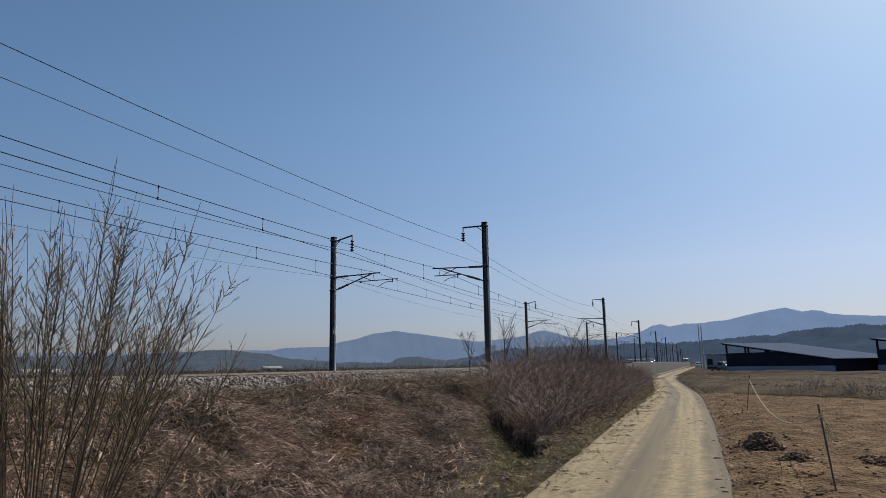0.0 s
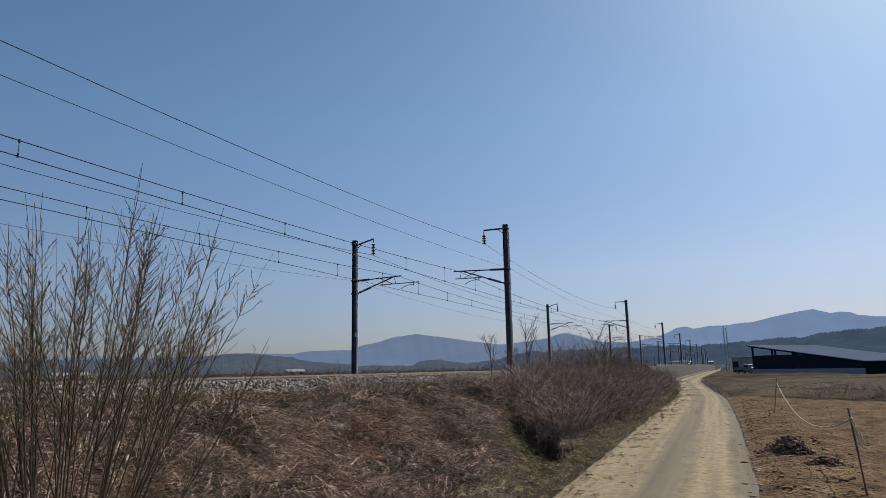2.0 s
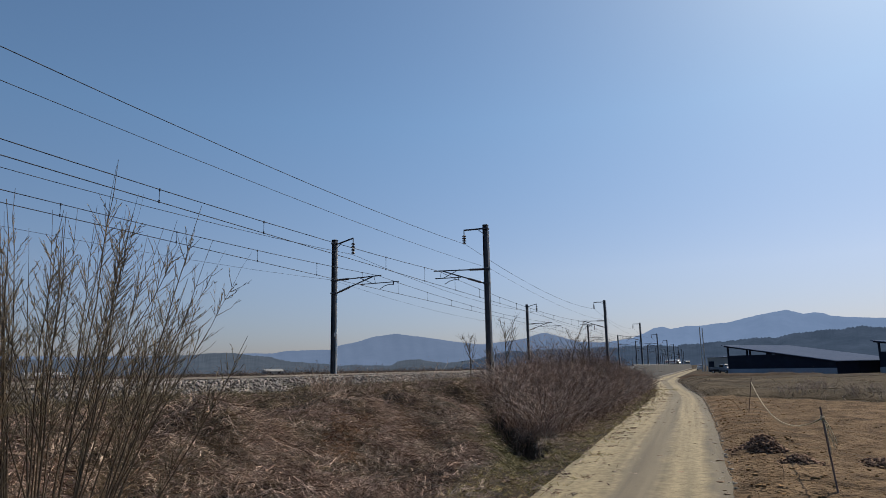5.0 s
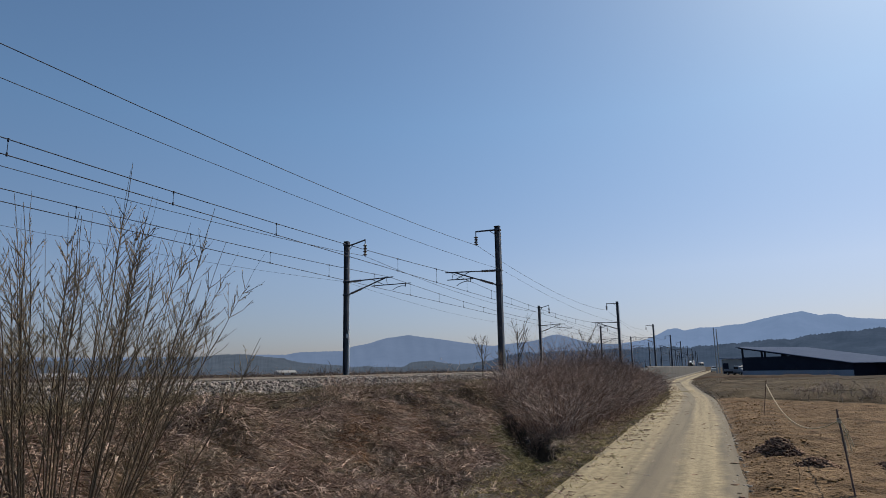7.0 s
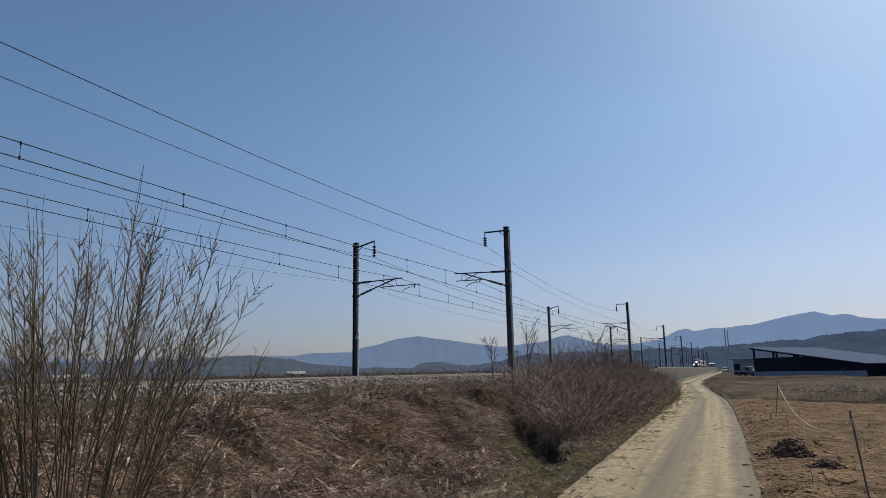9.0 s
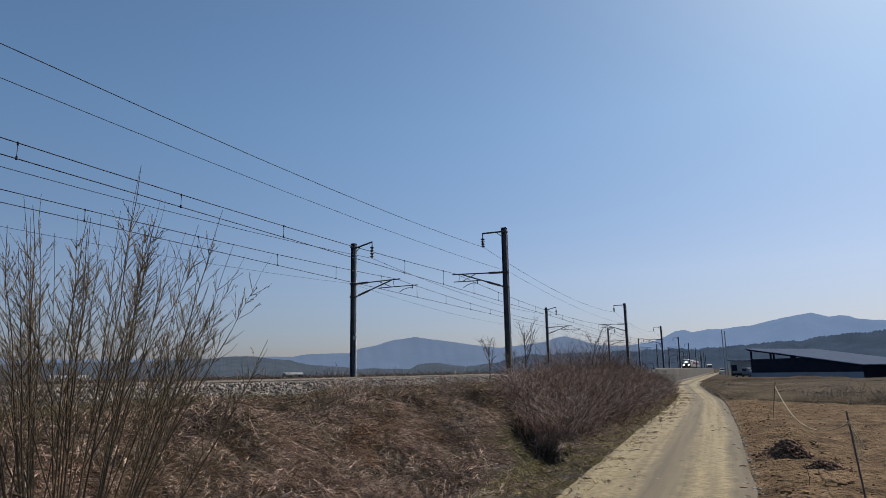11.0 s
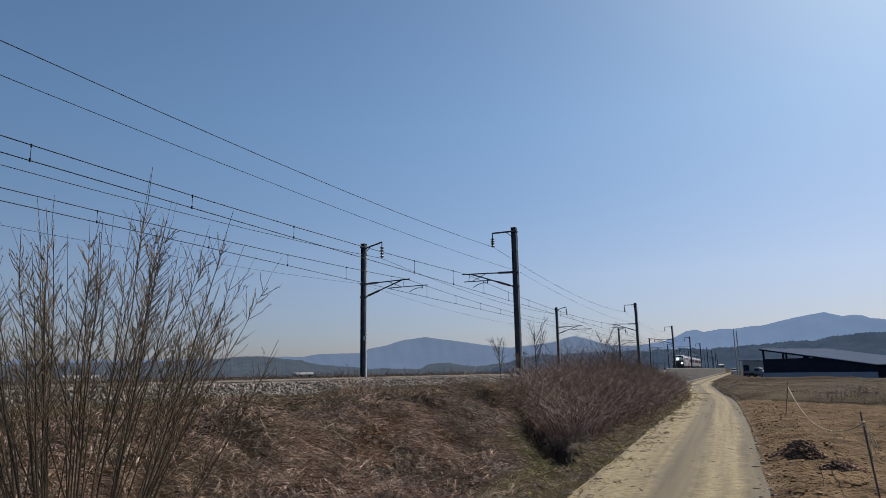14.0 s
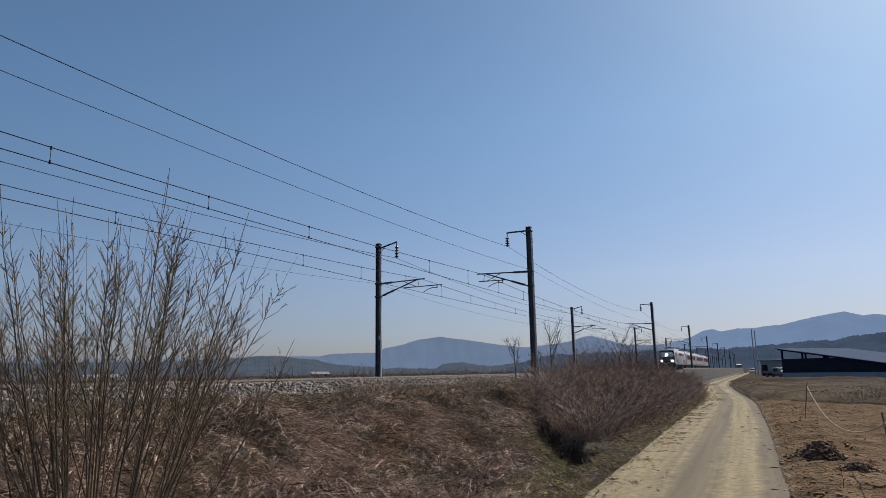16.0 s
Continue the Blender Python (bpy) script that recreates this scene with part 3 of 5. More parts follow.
barn(pose(45.9, 108.0, -0.15, 0, 0, rz))
barn(pose(60.3, 92.4, -0.15, 0, 0, rz), depth=26.0, high=4.5, low=1.85)


def shed():
    ob = thing("shed", "small pale grey sheet-metal farm shed", "shed", pose(57.3, 145.0, 0, 0, 0, rz))
    part("wall", boxed(0, 9, 0, 7, 0, 3.0, bevel=0.02), M_SHED, ob)
    bm = bmesh.new()
    box(bm, -0.4, 9.4, -0.5, 7.4, 3.02, 3.16, bevel=0.02, m=pose(0, 0, 0.1, 0, 1.5, 0))
    part("roof", bm, M_ROOF, ob, "blue-grey sheet roof")
    # Dark panel on the wall paints the shade of an open doorway.
    part("door", boxed(0.3, 1.7, -0.06, -0.003, 0, 2.2), M_BARN, ob, "dark panel for the shaded doorway")


shed()


def wheel(parent, x, y, r, w):
    bm = bmesh.new()
    bmesh.ops.create_cone(bm, cap_ends=True, segments=16, radius1=r, radius2=r, depth=w, matrix=pose(x, y, r, 0, 90, 0))
    o = part("wheel", bm, M_TYRE, parent)
    bm = bmesh.new()
    bmesh.ops.create_cone(bm, cap_ends=True, segments=12, radius1=r * 0.55, radius2=r * 0.55, depth=w + 0.02, matrix=pose(x, y, r, 0, 90, 0))
    part("rim", bm, M_SILVER, o)


def hull(name, parent, sections, mat, label=""):
    """A closed body swept along y: sections of (y, [(x, z)...]) mirrored left and right."""
    bm = bmesh.new()
    rings = []
    for y, half in sections:
        pts = [(x, z) for x, z in half] + [(-x, z) for x, z in reversed(half)]
        rings.append([bm.verts.new((x, y, z)) for x, z in pts])
    n = len(rings[0])
    for a, b in zip(rings, rings[1:]):
        for i in range(n):
            bm.faces.new((a[i], a[(i + 1) % n], b[(i + 1) % n], b[i]))
    bm.faces.new(rings[0][::-1])
    bm.faces.new(rings[-1])
    bmesh.ops.recalc_face_normals(bm, faces=bm.faces)
    return part(name, bm, mat, parent, label)


def pickup():
    ob = thing("pickup_truck", "small silver-blue farm pickup truck with a dark bed", "truck", pose(50.6, 121.5, -0.05, 0, 0, 20))
    half = lambda w, a, b: [(w - 0.1, a), (w, a + 0.15), (w, (a + b) / 2), (w - 0.12, b - 0.05), (w - 0.25, b)]
    hull("cab", ob, [(-2.5, half(0.8, 0.45, 0.95)), (-1.75, half(0.84, 0.4, 1.1)), (-1.2, half(0.84, 0.4, 1.62)), (-0.1, half(0.84, 0.4, 1.66)), (0.1, half(0.84, 0.4, 1.2))], M_PICKUP, "silver-blue cab with a low bonnet")
    part("windscreen", boxed(-0.66, 0.66, -1.5, -1.2, 1.12, 1.52), M_GLASS, ob)
    for x in (-0.85, 0.82):
        part("side_window", boxed(x, x + 0.03, -1.15, -0.15, 1.08, 1.5), M_GLASS, ob)
        part("bed_side", boxed(x, x + 0.03, 0.05, 2.3, 0.7, 1.1), M_PICKUP, ob)
    part("bed", boxed(-0.85, 0.85, 0.05, 2.32, 0.55, 0.72, bevel=0.01), M_DARK, ob)
    part("tailgate", boxed(-0.85, 0.85, 2.3, 2.34, 0.75, 1.15), M_DARK, ob)
    part("chassis", boxed(-0.4, 0.4, -2.0, 2.2, 0.35, 0.6), M_DARK, ob)
    for x in (-0.7, 0.7):
        for y in (-1.6, 1.5):
            wheel(ob, x, y, 0.3, 0.18)


def parked_car():
    ob = thing("parked_car", "white compact car parked at the lane's far end", "car", pose(71.6, 186.8, 0, 0, 0, -22))
    low = [(0.75, 0.25), (0.86, 0.4), (0.88, 0.7), (0.82, 0.95), (0.5, 1.0)]
    hull("body", ob, [(-2.0, [(x * 0.9, z * 0.85 + 0.05) for x, z in low]), (-1.8, low), (1.8, low), (2.0, [(x * 0.9, z * 0.9 + 0.03) for x, z in low])], M_WHITE)
    roof = lambda k, z: [(0.78, 0.9), (0.76, 0.95), (0.7 * k, z - 0.06), (0.6 * k, z), (0.3, z)]
    hull("cabin", ob, [(-1.1, roof(1, 1.0)), (-0.5, roof(1, 1.45)), (1.3, roof(1, 1.48)), (1.8, roof(1, 1.05))], M_WHITE)
    part("windscreen", boxed(-0.6, 0.6, -0.95, -0.6, 1.02, 1.36), M_GLASS, ob)
    for x in (-0.78, 0.75):
        part("side_window", boxed(x, x + 0.03, -0.5, 1.3, 1.0, 1.34), M_GLASS, ob)
    for x in (-0.75, 0.75):
        for y in (-1.3, 1.3):
            wheel(ob, x, y, 0.31, 0.2)


pickup()
parked_car()


def utility_pole(m, h, lean):
    ob = thing("utility_pole", "tall tapering pale concrete utility pole", "utility pole", m @ pose(0, 0, 0, 0, lean, 0), "utility poles by the lane")
    tubes("shaft", [bar((0, 0, -0.3), (0, 0, h), 0.17, 0.1)], M_POLE, ob, 10)
    part("cap", boxed(-0.12, 0.12, -0.12, 0.12, h, h + 0.06, bevel=0.02), M_STEEL, ob)
    for k in (0.5, 0.6, 0.7, 0.8, 0.9):
        tubes("step_bolt", [bar((-0.22, 0, h * k), (0.22, 0, h * k), 0.012)], M_STEEL, ob, 4)


utility_pole(pose(61.0, 157.5, 0), 10.4, 0.0)
utility_pole(pose(62.6, 160.0, 0), 10.2, 0.0)


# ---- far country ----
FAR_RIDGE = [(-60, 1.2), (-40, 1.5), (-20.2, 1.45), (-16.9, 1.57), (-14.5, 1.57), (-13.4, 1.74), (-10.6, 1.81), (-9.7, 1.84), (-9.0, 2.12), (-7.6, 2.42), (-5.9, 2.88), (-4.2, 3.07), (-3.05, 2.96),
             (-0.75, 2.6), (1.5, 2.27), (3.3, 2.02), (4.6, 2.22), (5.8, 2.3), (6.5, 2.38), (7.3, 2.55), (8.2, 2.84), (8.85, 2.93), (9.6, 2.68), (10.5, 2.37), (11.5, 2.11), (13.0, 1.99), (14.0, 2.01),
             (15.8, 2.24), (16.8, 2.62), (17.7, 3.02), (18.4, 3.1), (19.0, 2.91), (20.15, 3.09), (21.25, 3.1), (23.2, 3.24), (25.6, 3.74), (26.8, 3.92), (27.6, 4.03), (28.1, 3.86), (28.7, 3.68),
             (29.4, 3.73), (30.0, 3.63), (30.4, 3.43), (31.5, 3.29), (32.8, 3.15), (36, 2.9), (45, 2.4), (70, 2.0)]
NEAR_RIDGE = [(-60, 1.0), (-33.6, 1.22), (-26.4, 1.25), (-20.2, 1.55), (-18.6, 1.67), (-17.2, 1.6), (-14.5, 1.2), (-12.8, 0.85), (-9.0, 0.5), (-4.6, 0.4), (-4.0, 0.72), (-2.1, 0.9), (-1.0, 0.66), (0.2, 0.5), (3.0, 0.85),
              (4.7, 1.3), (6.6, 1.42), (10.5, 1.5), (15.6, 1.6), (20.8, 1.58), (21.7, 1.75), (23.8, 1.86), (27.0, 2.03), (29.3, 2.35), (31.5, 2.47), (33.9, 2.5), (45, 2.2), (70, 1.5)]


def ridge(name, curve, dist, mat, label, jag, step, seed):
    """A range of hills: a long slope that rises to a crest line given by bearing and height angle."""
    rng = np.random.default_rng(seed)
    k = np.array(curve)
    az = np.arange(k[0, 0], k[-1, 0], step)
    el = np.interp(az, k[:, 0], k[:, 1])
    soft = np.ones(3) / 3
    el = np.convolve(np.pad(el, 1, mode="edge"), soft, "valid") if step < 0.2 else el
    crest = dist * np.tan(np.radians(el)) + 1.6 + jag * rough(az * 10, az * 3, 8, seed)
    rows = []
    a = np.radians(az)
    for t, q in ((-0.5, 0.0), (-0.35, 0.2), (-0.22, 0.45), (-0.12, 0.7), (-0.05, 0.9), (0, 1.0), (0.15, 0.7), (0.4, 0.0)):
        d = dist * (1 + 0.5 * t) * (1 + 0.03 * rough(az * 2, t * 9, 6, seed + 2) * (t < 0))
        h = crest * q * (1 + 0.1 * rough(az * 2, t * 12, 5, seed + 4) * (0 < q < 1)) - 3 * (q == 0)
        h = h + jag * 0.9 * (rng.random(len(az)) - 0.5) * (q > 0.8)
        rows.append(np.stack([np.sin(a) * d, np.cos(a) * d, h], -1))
    P = np.stack(rows, 0)
    n, m = P.shape[:2]
    i, j = np.meshgrid(np.arange(n - 1), np.arange(m - 1), indexing="ij")
    q = (i * m + j).ravel()
    ob = mesh_part(name, raw_mesh(name, P.reshape(-1, 3), np.stack([q, q + 1, q + m + 1, q + m], -1)), mat, smooth=True)
    return tagged(ob, label, "hills", kind="structure")


# Blue-grey tones and glow carry the painted haze of each range.
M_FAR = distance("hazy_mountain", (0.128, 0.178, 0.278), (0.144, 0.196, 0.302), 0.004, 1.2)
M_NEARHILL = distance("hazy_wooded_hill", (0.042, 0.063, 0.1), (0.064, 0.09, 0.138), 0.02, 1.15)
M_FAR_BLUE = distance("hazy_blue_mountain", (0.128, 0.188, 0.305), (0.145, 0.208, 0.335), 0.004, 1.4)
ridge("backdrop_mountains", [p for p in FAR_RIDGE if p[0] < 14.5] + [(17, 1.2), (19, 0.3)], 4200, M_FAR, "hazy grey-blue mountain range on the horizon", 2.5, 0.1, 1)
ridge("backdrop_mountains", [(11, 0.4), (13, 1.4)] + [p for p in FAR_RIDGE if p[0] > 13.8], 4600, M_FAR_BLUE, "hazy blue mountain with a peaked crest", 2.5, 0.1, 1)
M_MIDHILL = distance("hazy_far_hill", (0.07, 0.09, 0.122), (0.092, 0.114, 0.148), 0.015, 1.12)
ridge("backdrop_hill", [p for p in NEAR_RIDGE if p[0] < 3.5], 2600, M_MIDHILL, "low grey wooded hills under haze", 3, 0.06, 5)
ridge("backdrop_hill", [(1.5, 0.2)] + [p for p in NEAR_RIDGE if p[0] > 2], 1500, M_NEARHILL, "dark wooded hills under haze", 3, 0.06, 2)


# ---- the train ----
def locomotive():
    ob = thing("locomotive", "white electric locomotive with a dark cab front and lit headlamps", "locomotive")
    sec = lambda w, z0, z1: [(w, z0), (w, z0 + 1.2), (w - 0.03, z1 - 0.75), (w - 0.25, z1 - 0.15), (w - 0.6, z1)]
    hull("body", ob, [(0.0, sec(1.36, 1.15, 2.35)), (0.12, sec(1.43, 1.1, 2.8)), (0.7, sec(1.45, 1.0, 3.55)), (1.2, sec(1.45, 1.0, 3.65)), (18.4, sec(1.45, 1.0, 3.65)), (18.9, sec(1.45, 1.0, 3.55)), (19.5, sec(1.4, 1.1, 2.6))], M_WHITE)
    bm = bmesh.new()
    q = [(-1.3, 0.05, 2.38), (1.3, 0.05, 2.38), (1.18, 0.62, 3.5), (-1.18, 0.62, 3.5)]
    a = [bm.verts.new((x, y - 0.03, z)) for x, y, z in q]
    b = [bm.verts.new((x, y + 0.1, z)) for x, y, z in q]
    bm.faces.new(a)
    for i in range(4):
        bm.faces.new((a[i], b[i], b[(i + 1) % 4], a[(i + 1) % 4]))
    part("windscreen", bm, M_GLASS, ob, "dark raked windscreen")
    part("nose_panel", boxed(-1.36, 1.36, -0.05, 0.06, 1.2, 2.32, bevel=0.02), M_DARK, ob, "dark front panel")
    part("skirt", boxed(-1.4, 1.4, -0.1, 0.3, 0.35, 1.2, bevel=0.04), M_DARK, ob, "dark front skirt")
    part("buffer_beam", boxed(-0.2, 0.2, -0.5, 0.0, 0.85, 1.15, bevel=0.03), M_DARK, ob)
    for x, y, z, r in ((-0.95, -0.08, 1.62, 0.15), (0.95, -0.08, 1.62, 0.15), (0.0, 0.1, 2.72, 0.15)):
        bm = bmesh.new()
        bmesh.ops.create_cone(bm, cap_ends=True, segments=18, radius1=r, radius2=r * 0.9, depth=0.14, matrix=pose(x, y, z, 90, 0, 0))
        part("headlamp", bm, M_LAMP, ob, "bright round lit headlamp")
    for side in (-1, 1):
        x = 1.45 * side
        for y0, y1, z0, z1, mat, name in ((1.5, 3.0, 1.3, 3.2, M_RED, "red_patch"), (3.2, 5.8, 1.1, 2.0, M_GREEN, "green_patch"), (7.5, 12.0, 1.6, 2.5, M_SILVER, "grey_patch"), (14.0, 17.5, 1.1, 1.9, M_RED, "red_patch")):
            part(name, boxed(min(x, x + 0.006 * side), max(x, x + 0.006 * side), y0, y1, z0, z1), mat, ob, "painted livery patch")
        part("cab_window", boxed(min(x, x + 0.01 * side), max(x, x + 0.01 * side), 0.85, 1.4, 2.35, 3.0), M_GLASS, ob)
        for y in (6.2, 8.6, 11.0, 13.4):
            part("grille", boxed(min(x, x + 0.02 * side), max(x, x + 0.02 * side), y, y + 1.5, 2.7, 3.1, bevel=0.004), M_DARK, ob)
    part("underframe", boxed(-1.2, 1.2, 1.2, 18.3, 0.55, 1.05, bevel=0.04), M_DARK, ob)
    for y in (4.0, 15.5):
        bg = part("bogie", boxed(-1.15, 1.15, y - 2.0, y + 2.0, 0.35, 0.75, bevel=0.06), M_DARK, ob)
        for dy in (-1.3, 1.3):
            for x in (-0.77, 0.77):
                bm = bmesh.new()
                bmesh.ops.create_cone(bm, cap_ends=True, segments=20, radius1=0.55, radius2=0.55, depth=0.13, matrix=pose(x, y + dy, 0.55, 0, 90, 0))
                part("wheel", bm, M_DARK, bg)
    part("roof_box", boxed(-0.8, 0.8, 6.0, 13.5, 3.6, 3.95, bevel=0.08), M_SILVER, ob, "grey roof equipment")
    for y, up in ((3.2, True), (16.0, False)):
        h = 5.1 if up else 4.3
        dy = 0.9
        paths = [bar((-0.5, y - dy, 4.0), (0.5, y - dy, 4.0), 0.04), bar((-0.4, y, 3.98), (-0.3, y + dy, (h + 4) / 2), 0.055), bar((0.4, y, 3.98), (0.3, y + dy, (h + 4) / 2), 0.055),
                 bar((-0.3, y + dy, (h + 4) / 2), (-0.5, y, h), 0.05), bar((0.3, y + dy, (h + 4) / 2), (0.5, y, h), 0.05),
                 bar((-0.8, y - 0.2, h), (0.8, y - 0.2, h), 0.05), bar((-0.8, y + 0.2, h), (0.8, y + 0.2, h), 0.05), bar((-0.6, y - 0.9, 3.95), (-0.6, y + 0.9, 3.95), 0.04), bar((0.6, y - 0.9, 3.95), (0.6, y + 0.9, 3.95), 0.04)]
        tubes("pantograph", paths, M_DARK, ob, 5, "dark pantograph frame")
        for x in (-0.6, 0.6):
            insulator("roof_insulator", ob, x, 3.6, 4.0, 2, 0.1).location = (0, y, 0)
    return ob


def coach():
    ob = thing("passenger_coach", "white passenger coach with a dark red window band and pale roof", "railway coach", group="coaches of the train")
    sec = [(1.42, 0.95), (1.5, 1.25), (1.5, 2.9), (1.35, 3.45), (0.7, 3.72)]
    small = [(x * 0.97, z) for x, z in sec]
    hull("body", ob, [(0.15, small), (0.3, sec), (23.0, sec), (23.15, small)], M_WHITE)
    for side in (-1, 1):
        x = 1.5 * side
        lo, hi = min(x, x + 0.008 * side), max(x, x + 0.008 * side)
        part("window_band", boxed(lo, hi, 0.6, 22.7, 2.0, 3.1), M_RED, ob, "dark red band")
        for i in range(9):
            y = 2.4 + i * 2.1
            part("window", boxed(min(x, x + 0.014 * side), max(x, x + 0.014 * side), y, y + 1.45, 2.15, 2.8), M_GLASS, ob)
        for y in (0.8, 21.5):
            part("door", boxed(min(x, x + 0.016 * side), max(x, x + 0.016 * side), y, y + 0.85, 1.1, 2.95), M_SILVER, ob)
    for y in (5, 11.5, 18):
        part("roof_unit", boxed(-0.9, 0.9, y - 1.6, y + 1.6, 3.6, 3.92, bevel=0.08), M_SILVER, ob, "pale roof unit")
    part("underframe", boxed(-1.2, 1.2, 1.0, 22.3, 0.45, 0.98, bevel=0.04), M_DARK, ob)
    part("gangway", boxed(-0.5, 0.5, 22.95, 23.45, 1.1, 3.2, bevel=0.03), M_DARK, ob)
    for y in (3.5, 19.8):
        bg = part("bogie", boxed(-1.1, 1.1, y - 1.6, y + 1.6, 0.3, 0.6, bevel=0.05), M_DARK, ob)
        for dy in (-1.1, 1.1):
            for x in (-0.77, 0.77):
                bm = bmesh.new()
                bmesh.ops.create_cone(bm, cap_ends=True, segments=16, radius1=0.43, radius2=0.43, depth=0.13, matrix=pose(x, y + dy, 0.43, 0, 90, 0))
                part("wheel", bm, M_DARK, bg)
    return ob


loco = locomotive()
coach_a = coach()
coaches = [coach_a, copy_thing(coach_a, pose(0, 0, 0)), copy_thing(coach_a, pose(0, 0, 0))]
RAIL_Z = 1.465
SPEED, S_END = 29.5, 88.0


def chord(s, length):
    """Pose of a vehicle whose front stands at s and whose tail follows the line."""
    a, b = along(s, TRACKS["near"], RAIL_Z), along(s + length, TRACKS["near"], RAIL_Z)
    d = b - a
    return pose(float(a[0]), float(a[1]), RAIL_Z, 0, 0, -math.degrees(math.atan2(d[0], d[1])))


def motions():
    times = [0.5 * i for i in range(33)]
    for ob, back, length in [(loco, 0.0, 19.5)] + [(c, 19.8 + 23.5 * i, 23.3) for i, c in enumerate(coaches)]:
        walk(ob, [(t, chord(S_END + SPEED * (16 - t) + back, length)) for t in times])


# ---- growth ----
M_STRAW = material("dry_straw", [(0.016, 0.010, 0.006), (0.2, 0.138, 0.08), (0.8, 0.62, 0.42)], 0.9, 0, 7, 2, 0, island=0.4)
M_VINE = material("brown_vine", [(0.012, 0.007, 0.005), (0.28, 0.19, 0.138), (0.88, 0.7, 0.56)], 0.9, 0, 8, 2, 0, island=0.4)
M_VERGE = material("verge_grass", [(0.13, 0.11, 0.04), (0.37, 0.3, 0.125), (0.66, 0.54, 0.28)], 0.9, 0, 0.7, 6, 0, island=0.6)
M_TWIG = material("purple_brown_twig", [(0.034, 0.02, 0.016), (0.2, 0.128, 0.095), (0.52, 0.38, 0.285)], 0.85, 0, 0.4, 8, 0, island=0.6)
M_BARK = material("willow_bark", [(0.035, 0.026, 0.018), (0.09, 0.067, 0.043), (0.19, 0.143, 0.09)], 0.8, 0, 2, 40, 0.1, 0.002, island=0.3)
M_SHOOT = material("willow_shoot", [(0.06, 0.044, 0.028), (0.155, 0.118, 0.073), (0.33, 0.26, 0.165)], 0.8, 0, 3, 30, 0, island=0.5)
M_BUD = material("willow_bud", [(0.16, 0.12, 0.07), (0.30, 0.25, 0.16)], 0.8, 0, 3, 30, 0, island=0.5)
M_BRUSH = material("far_brush", [(0.07, 0.045, 0.036), (0.13, 0.088, 0.07), (0.22, 0.16, 0.13)], 0.9, 0, 0.2, 5, 0, island=0.5)
M_FIELD_STRAW = material("field_straw", [(0.075, 0.059, 0.034), (0.165, 0.132, 0.079), (0.3, 0.245, 0.153)], 0.9, 0, 0.25, 4, 0, island=0.5)
M_OLIVE = material("olive_straw", [(0.03, 0.024, 0.012), (0.19, 0.152, 0.078), (0.5, 0.42, 0.24)], 0.9, 0, 5, 2, 0, island=0.4)
M_FRESH = material("fresh_grass", [(0.07, 0.064, 0.024), (0.2, 0.175, 0.07), (0.42, 0.36, 0.18)], 0.9, 0, 0.9, 6, 0, island=0.6)
M_BLEACHED = material("bleached_straw", [(0.022, 0.015, 0.011), (0.38, 0.29, 0.21), (0.92, 0.78, 0.63)], 0.9, 0, 8, 2, 0, island=0.4)
RNG = np.random.default_rng(7)


def unit(v):
    return v / (np.linalg.norm(v, axis=-1, keepdims=True) + 1e-9)


def ribbons(base, way, length, width, bend, segs=3, curl=0.19):
    """Many thin tapering blades: base places, first directions, lengths, widths and the vector by which each bows."""
    n = len(base)
    t = np.linspace(0, 1, segs + 1)
    P = base[:, None, :] + (way * length[:, None])[:, None, :] * t[None, :, None] + (bend * length[:, None])[:, None, :] * (t ** 2)[None, :, None]
    P = P + RNG.normal(size=P.shape) * (curl * length)[:, None, None] * t[None, :, None]
    side = unit(np.cross(way + bend, RNG.normal(size=(n, 3))))
    w = width[:, None] * (1 - 0.75 * t)[None, :] * 0.5
    V = np.stack([P - side[:, None, :] * w[..., None], P + side[:, None, :] * w[..., None]], 2)
    a = (np.arange(n)[:, None] * (segs + 1) + np.arange(segs)[None, :]).ravel() * 2
    return V.reshape(-1, 3), np.stack([a, a + 1, a + 3, a + 2], -1)


def batch_tubes(P, R, sides=3):
    """Tubes along many polylines of equal length: P (n, k, 3), R (n, k)."""
    n, k = P.shape[:2]
    tan = unit(np.gradient(P, axis=1))
    a = unit(np.cross(tan, unit(RNG.normal(size=(n, 1, 3)))))
    b = np.cross(tan, a)
    ang = np.linspace(0, 2 * np.pi, sides, endpoint=False)
    ring = P[:, :, None, :] + R[:, :, None, None] * (a[:, :, None, :] * np.cos(ang)[None, None, :, None] + b[:, :, None, :] * np.sin(ang)[None, None, :, None])
    i = (np.arange(n)[:, None] * k + np.arange(k - 1)[None, :]).ravel()[:, None] * sides
    j = np.arange(sides)[None, :]
    q = (np.arange(sides)[None, :] + 1) % sides
    F = np.stack([i + j, i + q, i + sides + q, i + sides + j], -1).reshape(-1, 4)
    return ring.reshape(-1, 3), F


def merged(parts):
    V, F, b = [], [], 0
    for v, f in parts:
        V.append(v)
        F.append(f + b)
        b += len(v)
    return np.concatenate(V), np.concatenate(F)


def stuff(name, arrays, mat, label, category):
    return tagged(mesh_part(name, raw_mesh(name, *arrays), mat), label, category, kind="stuff")


